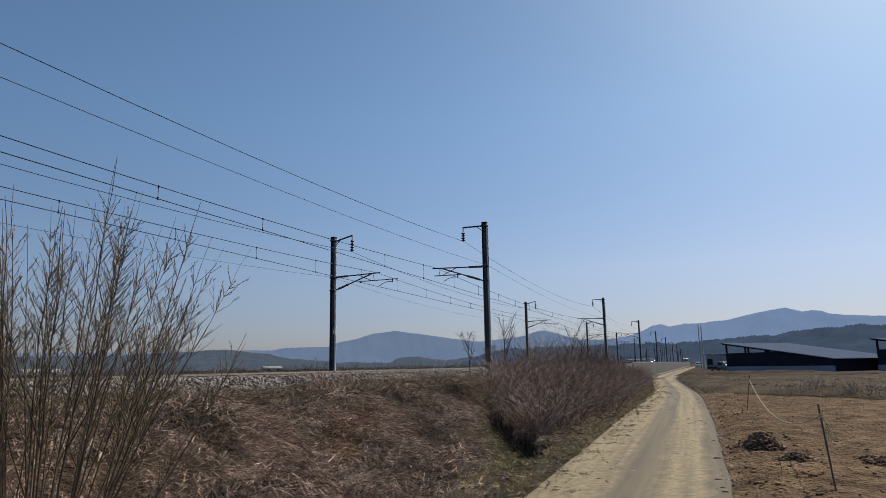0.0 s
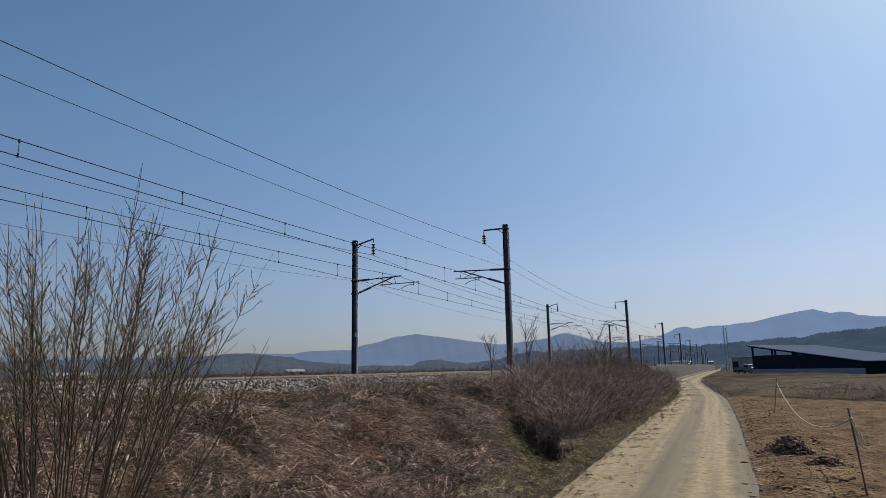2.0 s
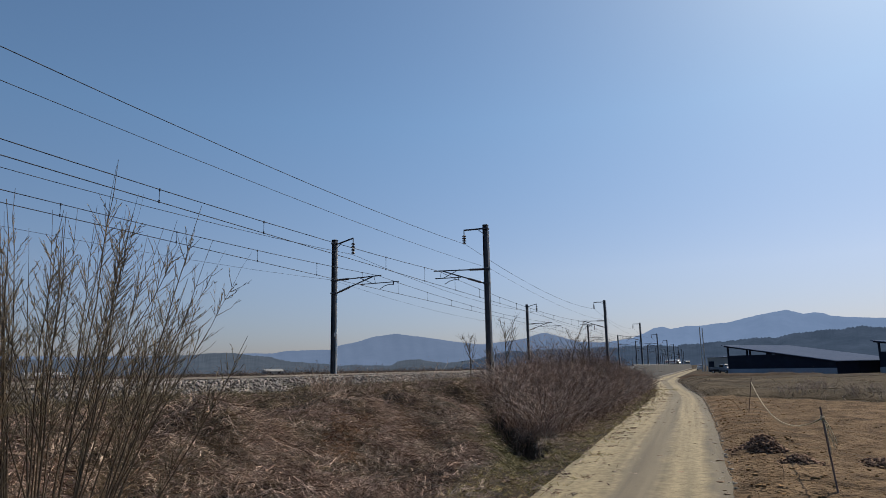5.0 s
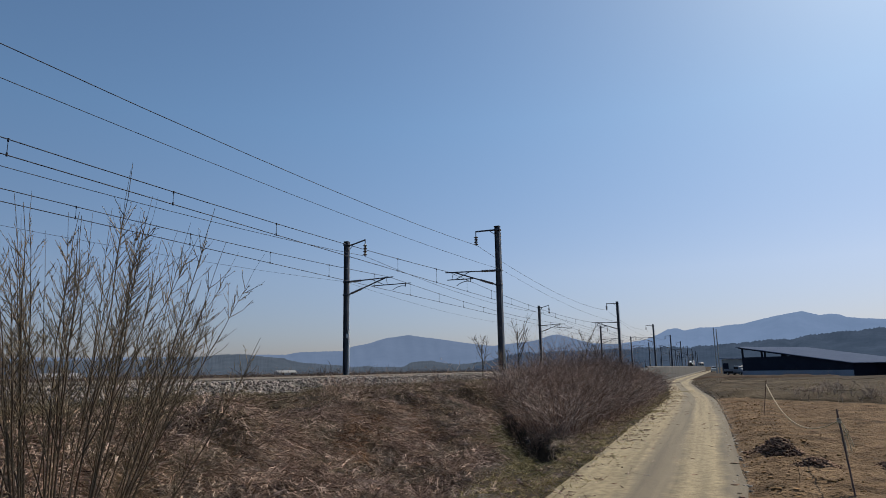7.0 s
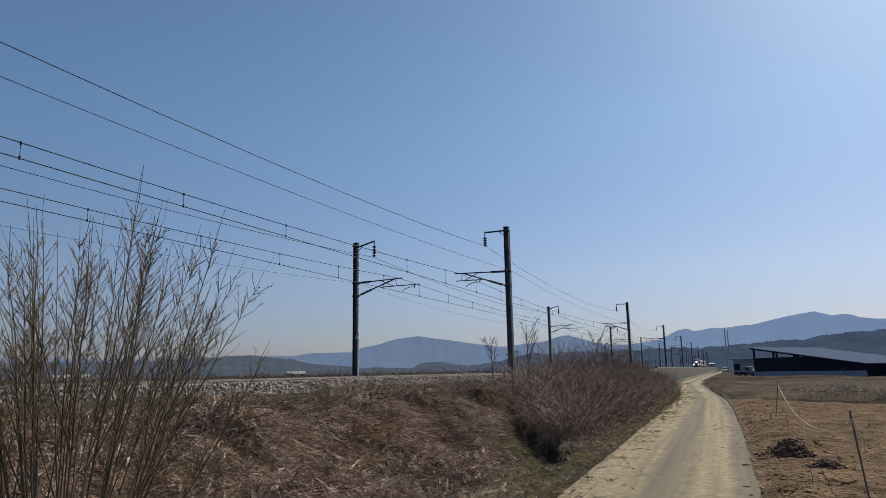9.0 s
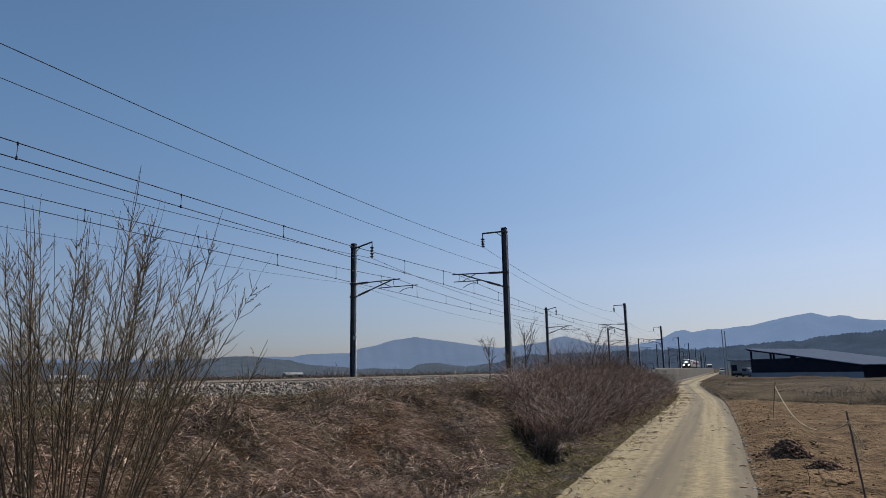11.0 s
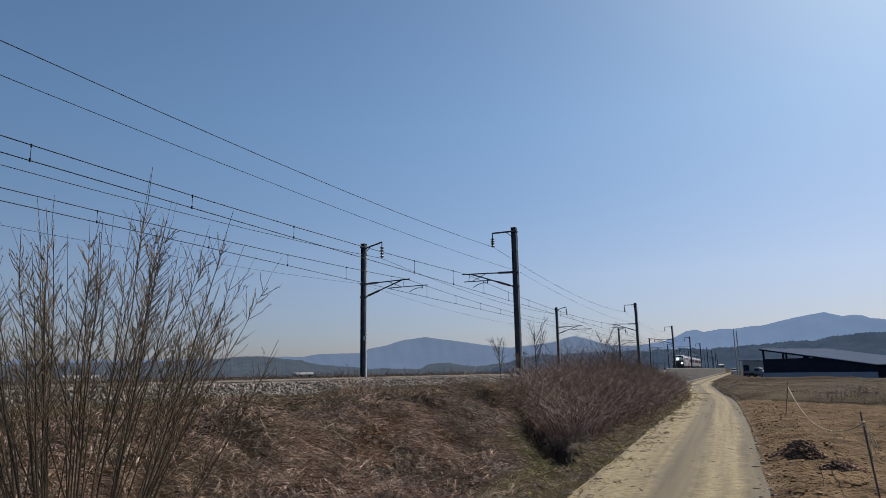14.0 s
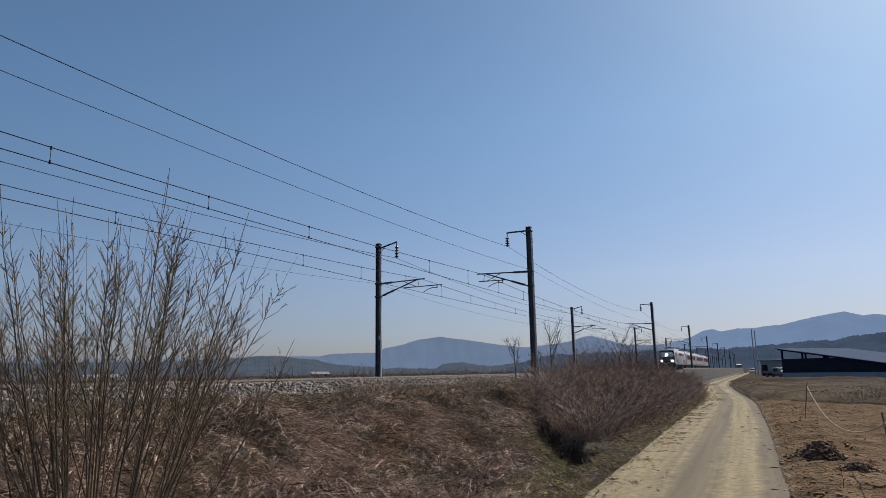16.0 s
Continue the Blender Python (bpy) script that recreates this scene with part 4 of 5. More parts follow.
def sward(name, n, s0, s1, l0, l1, length, width, lie, mat, label, lift=0.0, keep=None, category="grass", segs=3, up=1.0):
    """Dry blades scattered over the land between s0..s1 and l0..l1, leaning and bowed over by lie."""
    s, lat = RNG.uniform(s0, s1, n), RNG.uniform(l0, l1, n)
    if keep is not None:
        k = RNG.random(n) < keep(s, lat)
        s, lat = s[k], lat[k]
    n = len(s)
    base = land_place(s, lat, land_z(s, lat) - 0.02 + lift)
    tuft = 0.5 + 0.5 * rough(s, lat, 0.9, 4)
    ang = RNG.uniform(0, 2 * np.pi, n) + 0.0
    flat = np.stack([np.cos(ang), np.sin(ang), np.zeros(n)], -1)
    comb = np.array([np.cos(HEAD), -np.sin(HEAD), 0.0]) * 0.35
    way = unit(flat * (0.5 + 0.6 * lie) + comb * lie + np.array([0, 0, up]) * RNG.uniform(0.35, 1.0, (n, 1)))
    bend = unit(flat + comb + RNG.normal(size=(n, 3)) * 0.3) * (0.35 * lie) + np.array([0, 0, -0.45 * lie]) * RNG.uniform(0.6, 1.2, (n, 1))
    ln = length * RNG.uniform(0.45, 1.25, n) * (0.6 + 0.7 * tuft)
    return stuff(name, ribbons(base, way, ln, width * RNG.uniform(0.6, 1.4, n), bend, segs), mat, label, category)


dist_keep = lambda s, lat: np.clip(1.2 - (s + 30) / 55, 0.25, 1)
not_drain = lambda s, lat: 1 - 0.95 * ((np.abs(drain(s, lat)) < 0.5) * (lat > 5.2) * (lat < 8.7) + (drain(s, lat) > -1.25) * (drain(s, lat) < -0.4) * (lat > 6.9) > 0)
sward("dry_grass", 45000, -35, 24, 1.2, 8.9, 0.2, 0.012, 0.6, M_STRAW, "matted straw-coloured dead grass on the railway bank", keep=lambda s, l: dist_keep(s, l) * not_drain(s, l))
patch = lambda s, lat: np.clip(0.38 + 1.3 * rough(s, lat, 2.4, 9.0), 0, 1) * not_drain(s, lat) * dist_keep(s, lat)
sward("dead_vines", 28000, -35, 5, 2.6, 8.7, 0.24, 0.017, 0.7, M_VINE, "tangled reddish-brown dead vines on the bank", keep=patch, category="vines", segs=4, lift=0.06)
sward("bank_stalks", 2600, -38, 20, 1.2, 6.5, 0.55, 0.008, 0.45, M_STRAW, "thin pale dead stalks standing along the bank", keep=lambda s, l: np.clip(0.3 + rough(s, l, 1.7, 5), 0, 1), category="stalks")
sward("olive_grass", 26000, -34, 4, 1.3, 4.2, 0.24, 0.013, 0.6, M_OLIVE, "faded olive grass on the upper bank", keep=lambda s, l: dist_keep(s, l) * np.clip(0.45 + 1.2 * rough(s, l, 2.0, 12.0), 0, 1))
sward("lane_litter", 15000, -30, 2, 8.7, 10.3, 0.1, 0.013, 0.9, M_VINE, "brown dead leaf litter along the edge of the lane", keep=lambda s, l: np.clip(1.1 * rough(s, l, 0.35, 8) + 0.15 - 0.45 * (l - 9.0), 0, 1), lift=0.06, category="litter")
sward("bleached_grass", 12000, -34, -12, 4.6, 8.8, 0.17, 0.009, 0.65, M_BLEACHED, "bleached pale curls of dead grass low on the bank", keep=lambda s, l: np.clip(0.7 + 1.1 * rough(s, l, 1.6, 21.0), 0, 1) * np.clip((l - 4.4) / 1.6, 0.2, 1) * not_drain(s, l))
sward("back_grass", 6000, -48, -35, 1.2, 9.2, 0.3, 0.016, 0.6, M_STRAW, "matted dead grass on the railway bank beside the lane", segs=2)
sward("shrub_straw", 21000, -36, -28.5, 5.2, 9.0, 0.22, 0.007, 0.5, M_VINE, "dry straw stalks round the willow shrub", category="stalks")
sward("verge_grass", 32000, -33, 10, 8.2, 9.75, 0.16, 0.013, 0.6, M_VERGE, "short yellow-green grass along the lane's edge", keep=lambda s, l: np.clip(1.5 - (l - 8.3) * 0.95 + 0.9 * rough(s, l, 0.7, 1), 0, 1), segs=2)
sward("drain_grass", 10000, -27.5, -22, 6.0, 8.9, 0.2, 0.011, 0.8, M_FRESH, "greenish grass on the lip of a drain", keep=lambda s, l: np.exp(-((drain(s, l) + 0.7) / 0.3) ** 2) * (l > 6.9))
sward("roadside_grass", 5000, -30, 40, 11.5, 12.2, 0.12, 0.008, 0.6, M_STRAW, "sparse dead grass along the lane's field edge", keep=lambda s, l: np.clip(rough(s, l, 1.3, 3), 0, 1))
bank_keep = lambda s, l: (turf_end(s, l) > 0) * (l > lane_right(s) + 0.25) * (field_end(s, l) > -0.5) * np.clip(0.95 + 0.2 * rough(s, l, 3.0, 6), 0, 1)
sward("field_grass", 34000, -22, 52, 8.8, 34, 0.13, 0.026, 0.6, M_FIELD_STRAW, "pale dead grass between the field and the barns", keep=bank_keep, segs=2)
sward("far_side_grass", 36000, -36, 240, -30, -12, 1.0, 0.04, 0.3, M_BRUSH, "tall reddish dry weeds beyond the railway", keep=lambda s, l: np.clip(1.1 - s / 150, 0.2, 1))


def tussocks(name, n, s0, s1, l0, l1, blades, length, width, mat, label, keep, category="grass", droop=0.85, spread_m=0.13):
    """Tufts whose long blades rise, arch over and hang down the slope, each tuft with its own lie."""
    s, lat = RNG.uniform(s0, s1, n), RNG.uniform(l0, l1, n)
    m = RNG.random(n) < keep(s, lat) * not_drain(s, lat)
    s, lat = s[m], lat[m]
    n = len(s)
    size = RNG.uniform(0.6, 1.35, n)
    lie = RNG.normal(size=n) * 0.55
    N = n * blades
    i = np.repeat(np.arange(n), blades)
    bs, bl = s[i] + RNG.normal(size=N) * spread_m * size[i], lat[i] + RNG.normal(size=N) * spread_m * size[i]
    base = land_place(bs, bl, land_z(bs, bl) - 0.02)
    down = np.array([np.cos(HEAD), -np.sin(HEAD), 0.0])
    cross_way = np.array([np.sin(HEAD), np.cos(HEAD), 0.0])
    fall = down * np.cos(lie[i])[:, None] + cross_way * np.sin(lie[i])[:, None]
    loose = RNG.normal(size=(N, 3)) * np.array([0.4, 0.4, 0.12])
    way = unit(fall * RNG.uniform(0.1, 0.75, (N, 1)) + loose + np.array([0, 0, 1.0]))
    bend = fall * RNG.uniform(0.3, 0.75, (N, 1)) + loose * 0.5 + np.array([0, 0, -droop]) * RNG.uniform(0.75, 1.35, (N, 1))
    ln = length * size[i] * RNG.uniform(0.5, 1.2, N)
    return stuff(name, ribbons(base, way, ln, width * RNG.uniform(0.6, 1.4, N), bend, 3, 0.22), mat, label, category)


M_RUST = material("rusty_bracken", [(0.04, 0.02, 0.011), (0.22, 0.118, 0.062), (0.52, 0.32, 0.18)], 0.9, 0, 1.2, 6, 0, island=0.6)
patchy = lambda size, seed, bias: (lambda s, l: np.clip(bias + 1.3 * rough(s, l, size, seed), 0.05, 1))
tussocks("straw_tussocks", 620, -34, -6, 1.5, 5.6, 70, 0.27, 0.016, M_STRAW, "arching tufts of dead straw-coloured grass on the upper bank", patchy(1.5, 3.0, 0.6))
tussocks("crest_tufts", 460, -37, 2, 0.75, 1.75, 36, 0.27, 0.012, M_OLIVE, "faded olive tufts over the foot of the ballast", patchy(1.2, 14.0, 0.75), "grass", 0.6)
tussocks("hanging_vines", 760, -34, -14, 4.6, 8.2, 85, 0.29, 0.014, M_VINE, "brown dead vines hanging in curtains down the bank", patchy(1.1, 6.0, 0.6), "vines", 1.0)
tussocks("pale_tussocks", 1000, -36, -16, 4.8, 8.6, 70, 0.22, 0.013, M_BLEACHED, "bleached tufts of dead grass drooping low on the bank", patchy(0.9, 11.0, 0.45), "grass", 1.0)
tussocks("rusty_tufts", 26, -27.5, -24.3, 5.3, 6.1, 60, 0.3, 0.013, M_RUST, "rust-red dead bracken tufts on the shelf of the bank", patchy(0.7, 2.0, 0.5), "bracken", 0.8)
tussocks("far_tussocks", 420, -10, 12, 1.5, 5.0, 40, 0.4, 0.022, M_STRAW, "tufts of dead grass along the crest of the bank", patchy(2.0, 8.0, 0.5))


tussocks("meadow_tufts", 1000, -22, 50, 10, 34, 30, 0.22, 0.024, M_FIELD_STRAW, "tufts of pale dead grass between the field and the barns", lambda s, l: bank_keep(s, l) * np.clip(0.45 + 1.2 * rough(s, l, 3.5, 15.0), 0.05, 1), "grass", 0.7, 0.3)


def thicket(name, n_shrub, spot, stems, height, mat, label, radius=0.5, thick=0.0065):
    """Many bare shrubs of arching twigs; spot() gives the land place of each."""
    parts = []
    s, lat = spot(n_shrub)
    tall = height * RNG.uniform(0.45, 1.6, n_shrub)
    n = n_shrub * stems
    cs, cl, h = np.repeat(s, stems), np.repeat(lat, stems), np.repeat(tall, stems)
    bs, bl = cs + RNG.normal(size=n) * radius * 0.6, cl + RNG.normal(size=n) * radius * 0.6
    base = land_place(bs, bl, land_z(bs, bl) - 0.05)
    ang = RNG.uniform(0, 2 * np.pi, n)
    flat = np.stack([np.cos(ang), np.sin(ang), np.zeros(n)], -1)
    ln = h * RNG.uniform(0.6, 1.25, n)
    t = np.linspace(0, 1, 6)[None, :, None]
    out = RNG.uniform(0.1, 0.75, (n, 1))
    way = unit(flat * out + np.array([0, 0, 1.0]))
    P = base[:, None, :] + way[:, None, :] * (ln[:, None, None] * t) + (flat * 0.3 + np.array([0, 0, -0.22]) * out)[:, None, :] * (ln[:, None, None] * t ** 2.2)
    P = P + RNG.normal(size=P.shape) * 0.042 * t * ln[:, None, None]
    R = thick * (1 - 0.75 * np.linspace(0, 1, 6))[None, :] * RNG.uniform(0.7, 1.4, (n, 1))
    parts.append(batch_tubes(P, R, 3))
    k = 6
    pick = RNG.integers(0, n, n * k)
    f = RNG.uniform(0.25, 0.95, n * k) * 5
    i = np.minimum(f.astype(int), 4)
    g = (f - i)[:, None]
    b2 = P[pick, i] * (1 - g) + P[pick, i + 1] * g
    w2 = unit(unit(P[pick, i + 1] - P[pick, i]) + RNG.normal(size=(n * k, 3)) * 0.6 + np.array([0, 0, 0.15]))
    l2 = RNG.uniform(0.12, 0.42, n * k) * height * 0.6
    parts.append(ribbons(b2, w2, l2, np.full(n * k, thick * 1.15), RNG.normal(size=(n * k, 3)) * 0.22, 2))
    return stuff(name, merged(parts), mat, label, "shrubs")


def shrub_edge(s):
    return np.interp(s, [-22, -6, 7, 26], [8.15, 8.35, 8.05, 5.9])


def brush_spot(n):
    lat = RNG.uniform(15, 32, n)
    return -1.36 - 0.95 * (lat - 12.7) + RNG.uniform(0.6, 3.2, n), lat


def drain_spot(n):
    lat = RNG.uniform(5.0, 8.3, n)
    return -22.9 + 1.93 * (7.85 - lat) + 2.17 * RNG.uniform(0.5, 1.1, n), lat


def thicket_spot(n):
    s = RNG.uniform(-23.5, 26, n)
    lo = np.interp(s, [-22, -15, -5, 26], [5.6, 4.0, 2.2, 2.2])
    lat = lo + (shrub_edge(s) - lo) * RNG.random(n) ** 0.8
    bound = -22.9 + 1.93 * (7.85 - lat) + 1.9
    return np.where(s < bound, bound + 9 * RNG.random(n) ** 1.3, s), lat


thicket("bramble_thicket", 175, thicket_spot, 36, 1.05, M_TWIG, "dense purple-brown leafless bramble thicket on the bank", 0.55)
def canes(n):
    """Long pale arching bramble canes that stand out of the thicket."""
    s, lat = thicket_spot(n)
    base = land_place(s, lat, land_z(s, lat) + 0.1)
    a = RNG.uniform(0, 2 * np.pi, n)
    flat = np.stack([np.cos(a), np.sin(a), np.zeros(n)], -1)
    ln = RNG.uniform(0.6, 1.5, n)
    t = np.linspace(0, 1, 8)[None, :, None]
    P = base[:, None] + unit(flat * RNG.uniform(0.3, 1.2, (n, 1)) + np.array([0, 0, 1.0]))[:, None] * (ln[:, None, None] * t) + (flat * 0.25 - np.array([0, 0, 0.28]))[:, None] * (ln[:, None, None] * t ** 2)
    P = P + RNG.normal(size=P.shape) * 0.03
    R = np.linspace(0.013, 0.005, 8)[None] * RNG.uniform(0.7, 1.3, (n, 1))
    stuff("bramble_canes", batch_tubes(P, R, 3), M_CANE, "long pale arching bramble canes", "canes")


M_CANE = material("pale_cane", [(0.12, 0.088, 0.075), (0.28, 0.22, 0.185), (0.5, 0.41, 0.35)], 0.8, 0, 0.5, 9, 0, island=0.6)
canes(4200)
thicket("crest_shrubs", 34, lambda n: (RNG.uniform(-3, 24, n), RNG.uniform(1.6, 4.5, n)), 40, 2.0, M_TWIG, "leafless shrubs along the crest of the bank", 0.5)
thicket("bank_brush", 26, lambda n: (RNG.uniform(-24, -8, n), RNG.uniform(2.6, 5.2, n)), 30, 0.5, M_VINE, "low reddish leafless brush on the bank", 0.45, 0.007)
thicket("drain_brush", 22, drain_spot, 30, 0.5, M_TWIG, "dark leafless brush over a drain", 0.35)
thicket("barn_weeds", 7, lambda n: (RNG.uniform(56, 63, n), RNG.uniform(18, 25, n)), 8, 0.75, M_CANE, "tall pale dry weeds before the barns", 0.5, 0.012)
thicket("field_edge_brush", 30, brush_spot, 30, 0.5, M_CANE, "low heaps of pale dry brush along the field's far edge", 0.7, 0.009)
thicket("far_side_brush", 220, lambda n: (-35 + 290 * RNG.random(n) ** 1.4, RNG.uniform(-30, -12.6, n)), 11, 0.95, M_BRUSH, "reddish leafless brush beyond the railway", 0.9, 0.012)


def willow(centre, leaders, height, reach):
    """A bare willow: leaders fan out of one stool, fork, and carry rows of ascending shoots like the barbs of a feather."""
    rng = np.random.default_rng(23)
    c = np.array(centre)
    ob = thing("willow_shrub", "tall leafless willow shrub with many upright budding stems", "shrub")
    K = 14
    k = np.linspace(0, 1, K)

    def feather(P, r0, first, shoots, longest, parent_ob):
        stem = tubes("stem", [(P, r0 * (1 - 0.84 * k ** 0.8))], M_BARK, parent_ob, 5)
        size = float(np.linalg.norm(P[-1] - P[0]))
        f = np.sort(first + (0.9 - first) * rng.random(shoots) ** 0.8)
        j = np.minimum((f * (K - 1)).astype(int), K - 2)
        g = (f * (K - 1) - j)[:, None]
        b2 = P[j] * (1 - g) + P[j + 1] * g
        d = unit(P[j + 1] - P[j])
        turn = np.arange(shoots) * 2.3 + rng.uniform(0, 6) + rng.normal(size=shoots) * 0.35
        side = unit(np.cross(d, np.array([0.3, 0.5, 0.05])))
        out = side * np.cos(turn)[:, None] + np.cross(d, side) * np.sin(turn)[:, None]
        w2 = unit(d + out * rng.uniform(0.55, 0.95, (shoots, 1)))
        l2 = (0.09 + longest * (1 - f) ** 0.9) * rng.uniform(0.55, 1.15, shoots) * min(1.0, size / 2.2)
        t = np.linspace(0, 1, 6)[None, :, None]
        Q = b2[:, None] + w2[:, None] * l2[:, None, None] * t + np.array([0, 0, 0.16]) * l2[:, None, None] * t ** 2
        Q = Q + rng.normal(size=Q.shape) * 0.0035 * t
        arrays = [batch_tubes(Q, 0.0031 * (1 - 0.6 * np.linspace(0, 1, 6))[None, :] * rng.uniform(0.75, 1.2, (shoots, 1)), 3)]
        n3 = int(shoots * 2.8)
        pick = rng.choice(shoots, n3, p=l2 / l2.sum())
        jj = rng.integers(0, 5, n3)
        b3 = Q[pick, jj] + (Q[pick, jj + 1] - Q[pick, jj]) * rng.random((n3, 1))
        w3 = unit(unit(Q[pick, jj + 1] - Q[pick, jj]) + unit(rng.normal(size=(n3, 3))) * 0.45 + np.array([0, 0, 0.15]))
        l3 = l2[pick] * rng.uniform(0.15, 0.5, n3) * (1.1 - 0.15 * jj)
        Q3 = b3[:, None] + w3[:, None] * l3[:, None, None] * np.linspace(0, 1, 3)[None, :, None]
        arrays.append(batch_tubes(Q3, np.array([[0.0024, 0.0019, 0.0012]]) * np.ones((n3, 1)), 3))
        mesh_part("side_growth", raw_mesh("side_growth", *merged(arrays)), M_SHOOT, stem, "thin yellowish side shoots")["kind"] = "stuff"
        nb = 40
        pk, kk = rng.integers(0, shoots, nb), rng.integers(1, 5, nb)
        bb = Q[pk, kk] + (Q[pk, kk + 1] - Q[pk, kk]) * rng.random((nb, 1))
        wb = unit(unit(Q[pk, kk + 1] - Q[pk, kk]) + rng.normal(size=(nb, 3)) * 0.4)
        QB = bb[:, None] + wb[:, None] * 0.018 * np.linspace(0, 1, 3)[None, :, None]
        mesh_part("bud_growth", raw_mesh("bud_growth", *batch_tubes(QB, np.array([[0.0015, 0.0034, 0.001]]) * np.ones((nb, 1)), 3)), M_BUD, stem, "small pale buds")["kind"] = "stuff"

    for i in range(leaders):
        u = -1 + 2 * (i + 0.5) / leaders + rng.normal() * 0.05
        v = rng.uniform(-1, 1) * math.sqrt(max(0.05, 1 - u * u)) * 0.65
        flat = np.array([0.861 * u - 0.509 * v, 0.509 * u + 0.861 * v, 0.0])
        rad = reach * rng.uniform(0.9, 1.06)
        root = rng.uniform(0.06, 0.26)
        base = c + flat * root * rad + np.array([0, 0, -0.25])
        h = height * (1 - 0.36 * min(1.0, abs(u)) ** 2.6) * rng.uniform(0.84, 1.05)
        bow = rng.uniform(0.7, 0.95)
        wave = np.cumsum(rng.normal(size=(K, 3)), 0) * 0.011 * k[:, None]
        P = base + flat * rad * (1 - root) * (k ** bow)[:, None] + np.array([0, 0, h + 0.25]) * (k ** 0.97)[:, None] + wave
        r0 = 0.0105 * rng.uniform(0.75, 1.25)
        feather(P, r0, 0.36, 26, 0.55, ob)
        for _ in range(rng.integers(1, 3)):
            f = rng.uniform(0.12, 0.5)
            j = int(f * (K - 1))
            g = f * (K - 1) - j
            b0 = P[j] * (1 - g) + P[j + 1] * g
            d = unit(P[j + 1] - P[j])
            swing = rng.uniform(0, 2 * np.pi)
            way = unit(d + np.array([math.cos(swing), math.sin(swing), 0.1]) * rng.uniform(0.18, 0.42) + flat * 0.1)
            ln = (np.linalg.norm(P[-1] - b0)) * rng.uniform(0.6, 0.95)
            L = b0 + way * ln * k[:, None] + np.array([0, 0, 0.1 * ln]) * (k ** 2)[:, None] + np.cumsum(rng.normal(size=(K, 3)), 0) * 0.008 * k[:, None]
            feather(L, r0 * (1 - 0.75 * f) * 0.8, 0.32, 18, 0.45, ob)
    return ob


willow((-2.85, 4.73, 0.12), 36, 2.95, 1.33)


def sapling(s, lat, height, limbs, seed):
    """A small bare tree: a short trunk, spreading limbs that are parts, and fine twigs on each."""
    rng = np.random.default_rng(seed)
    z = float(land_z(s, lat))
    foot = land_place(s, lat, z - 0.05)
    ob = thing("bare_sapling", "leafless young tree on the crest of the railway bank", "tree", group="saplings along the bank")
    k = np.linspace(0, 1, 8)
    lean = rng.normal(size=2) * 0.08 * height
    trunk = foot + np.stack([lean[0] * k + 0.03 * np.sin(5 * k), lean[1] * k, height * 0.8 * k], -1)
    tubes("trunk", [(trunk, 0.04 * (1 - 0.75 * k) * height / 3)], M_BARK, ob, 6)
    for i in range(limbs):
        f = 0.38 + 0.6 * i / limbs
        j = f * 7
        b = trunk[int(j)] + (trunk[min(7, int(j) + 1)] - trunk[int(j)]) * (j % 1)
        a = rng.uniform(0, 2 * np.pi)
        ln = height * rng.uniform(0.28, 0.5) * (1.15 - 0.5 * f)
        out = rng.uniform(0.5, 1.0)
        t = np.linspace(0, 1, 6)[:, None]
        way = np.array([math.cos(a) * out, math.sin(a) * out, 1.0])
        P = b + way / np.linalg.norm(way) * ln * t + np.array([0, 0, 0.25 * ln]) * t ** 2 + rng.normal(size=(6, 3)) * 0.03 * t
        limb = tubes("limb", [(P, np.linspace(0.018, 0.007, 6) * height / 3)], M_BARK, ob, 4)
        m = 9
        q = rng.integers(1, 5, m)
        base = P[q] + (P[q + 1] - P[q]) * rng.random((m, 1))
        w = unit(unit(P[q + 1] - P[q]) + rng.normal(size=(m, 3)) * 0.55 + np.array([0, 0, 0.2]))
        Q = base[:, None] + w[:, None] * (rng.uniform(0.2, 0.5, m) * ln)[:, None, None] * np.linspace(0, 1, 4)[None, :, None]
        Q = Q + rng.normal(size=Q.shape) * 0.012
        mesh_part("twig_growth", raw_mesh("twig_growth", *batch_tubes(Q, np.linspace(0.008, 0.004, 4)[None] * np.ones((m, 1)), 3)), M_BARK, limb)["kind"] = "stuff"


sapling(-4.0, 2.1, 3.1, 9, 1)
sapling(-9.2, 2.0, 2.2, 8, 2)
sapling(10.0, 2.6, 3.3, 8, 3)
sapling(14.5, 3.0, 3.0, 8, 4)
sapling(-7.6, 2.6, 1.7, 6, 5)
sapling(18.0, 2.2, 3.0, 7, 6)


# ---- tilled field ----
def field_z(s, lat):
    furrow = 0.025 * np.sin((lat + 0.5 * s) * 2 * np.pi / 0.75 + 1.5 * rough(s, lat, 6, 1))
    near = np.exp(-((lat - 12.5) / 0.9) ** 2)
    lumps = 0.028 * rough(s, lat, 0.33, 2) + 0.02 * rough(s, lat, 0.15, 5)
    edge = smooth(0.0, 0.35, lat - lane_right(s))
    over = smooth(0.0, 0.8, -field_end(s, lat))
    return 0.0 + edge * (0.05 + lumps * (0.5 + near) + furrow * (1 - near) + 0.05 * near) - 0.5 * (1 - over)


us = spread((-52, -36, 1), (-36, -18, 0.12), (-18, 4, 0.25))
vs = spread((10.9, 15, 0.09), (15, 22, 0.2), (22, 46, 0.8))
field = tagged(mesh_part("field", land_mesh("field", us, vs, field_z, 0.02), M_SOIL, smooth=True), "bare brown tilled field with tyre marks", "field", kind="structure")


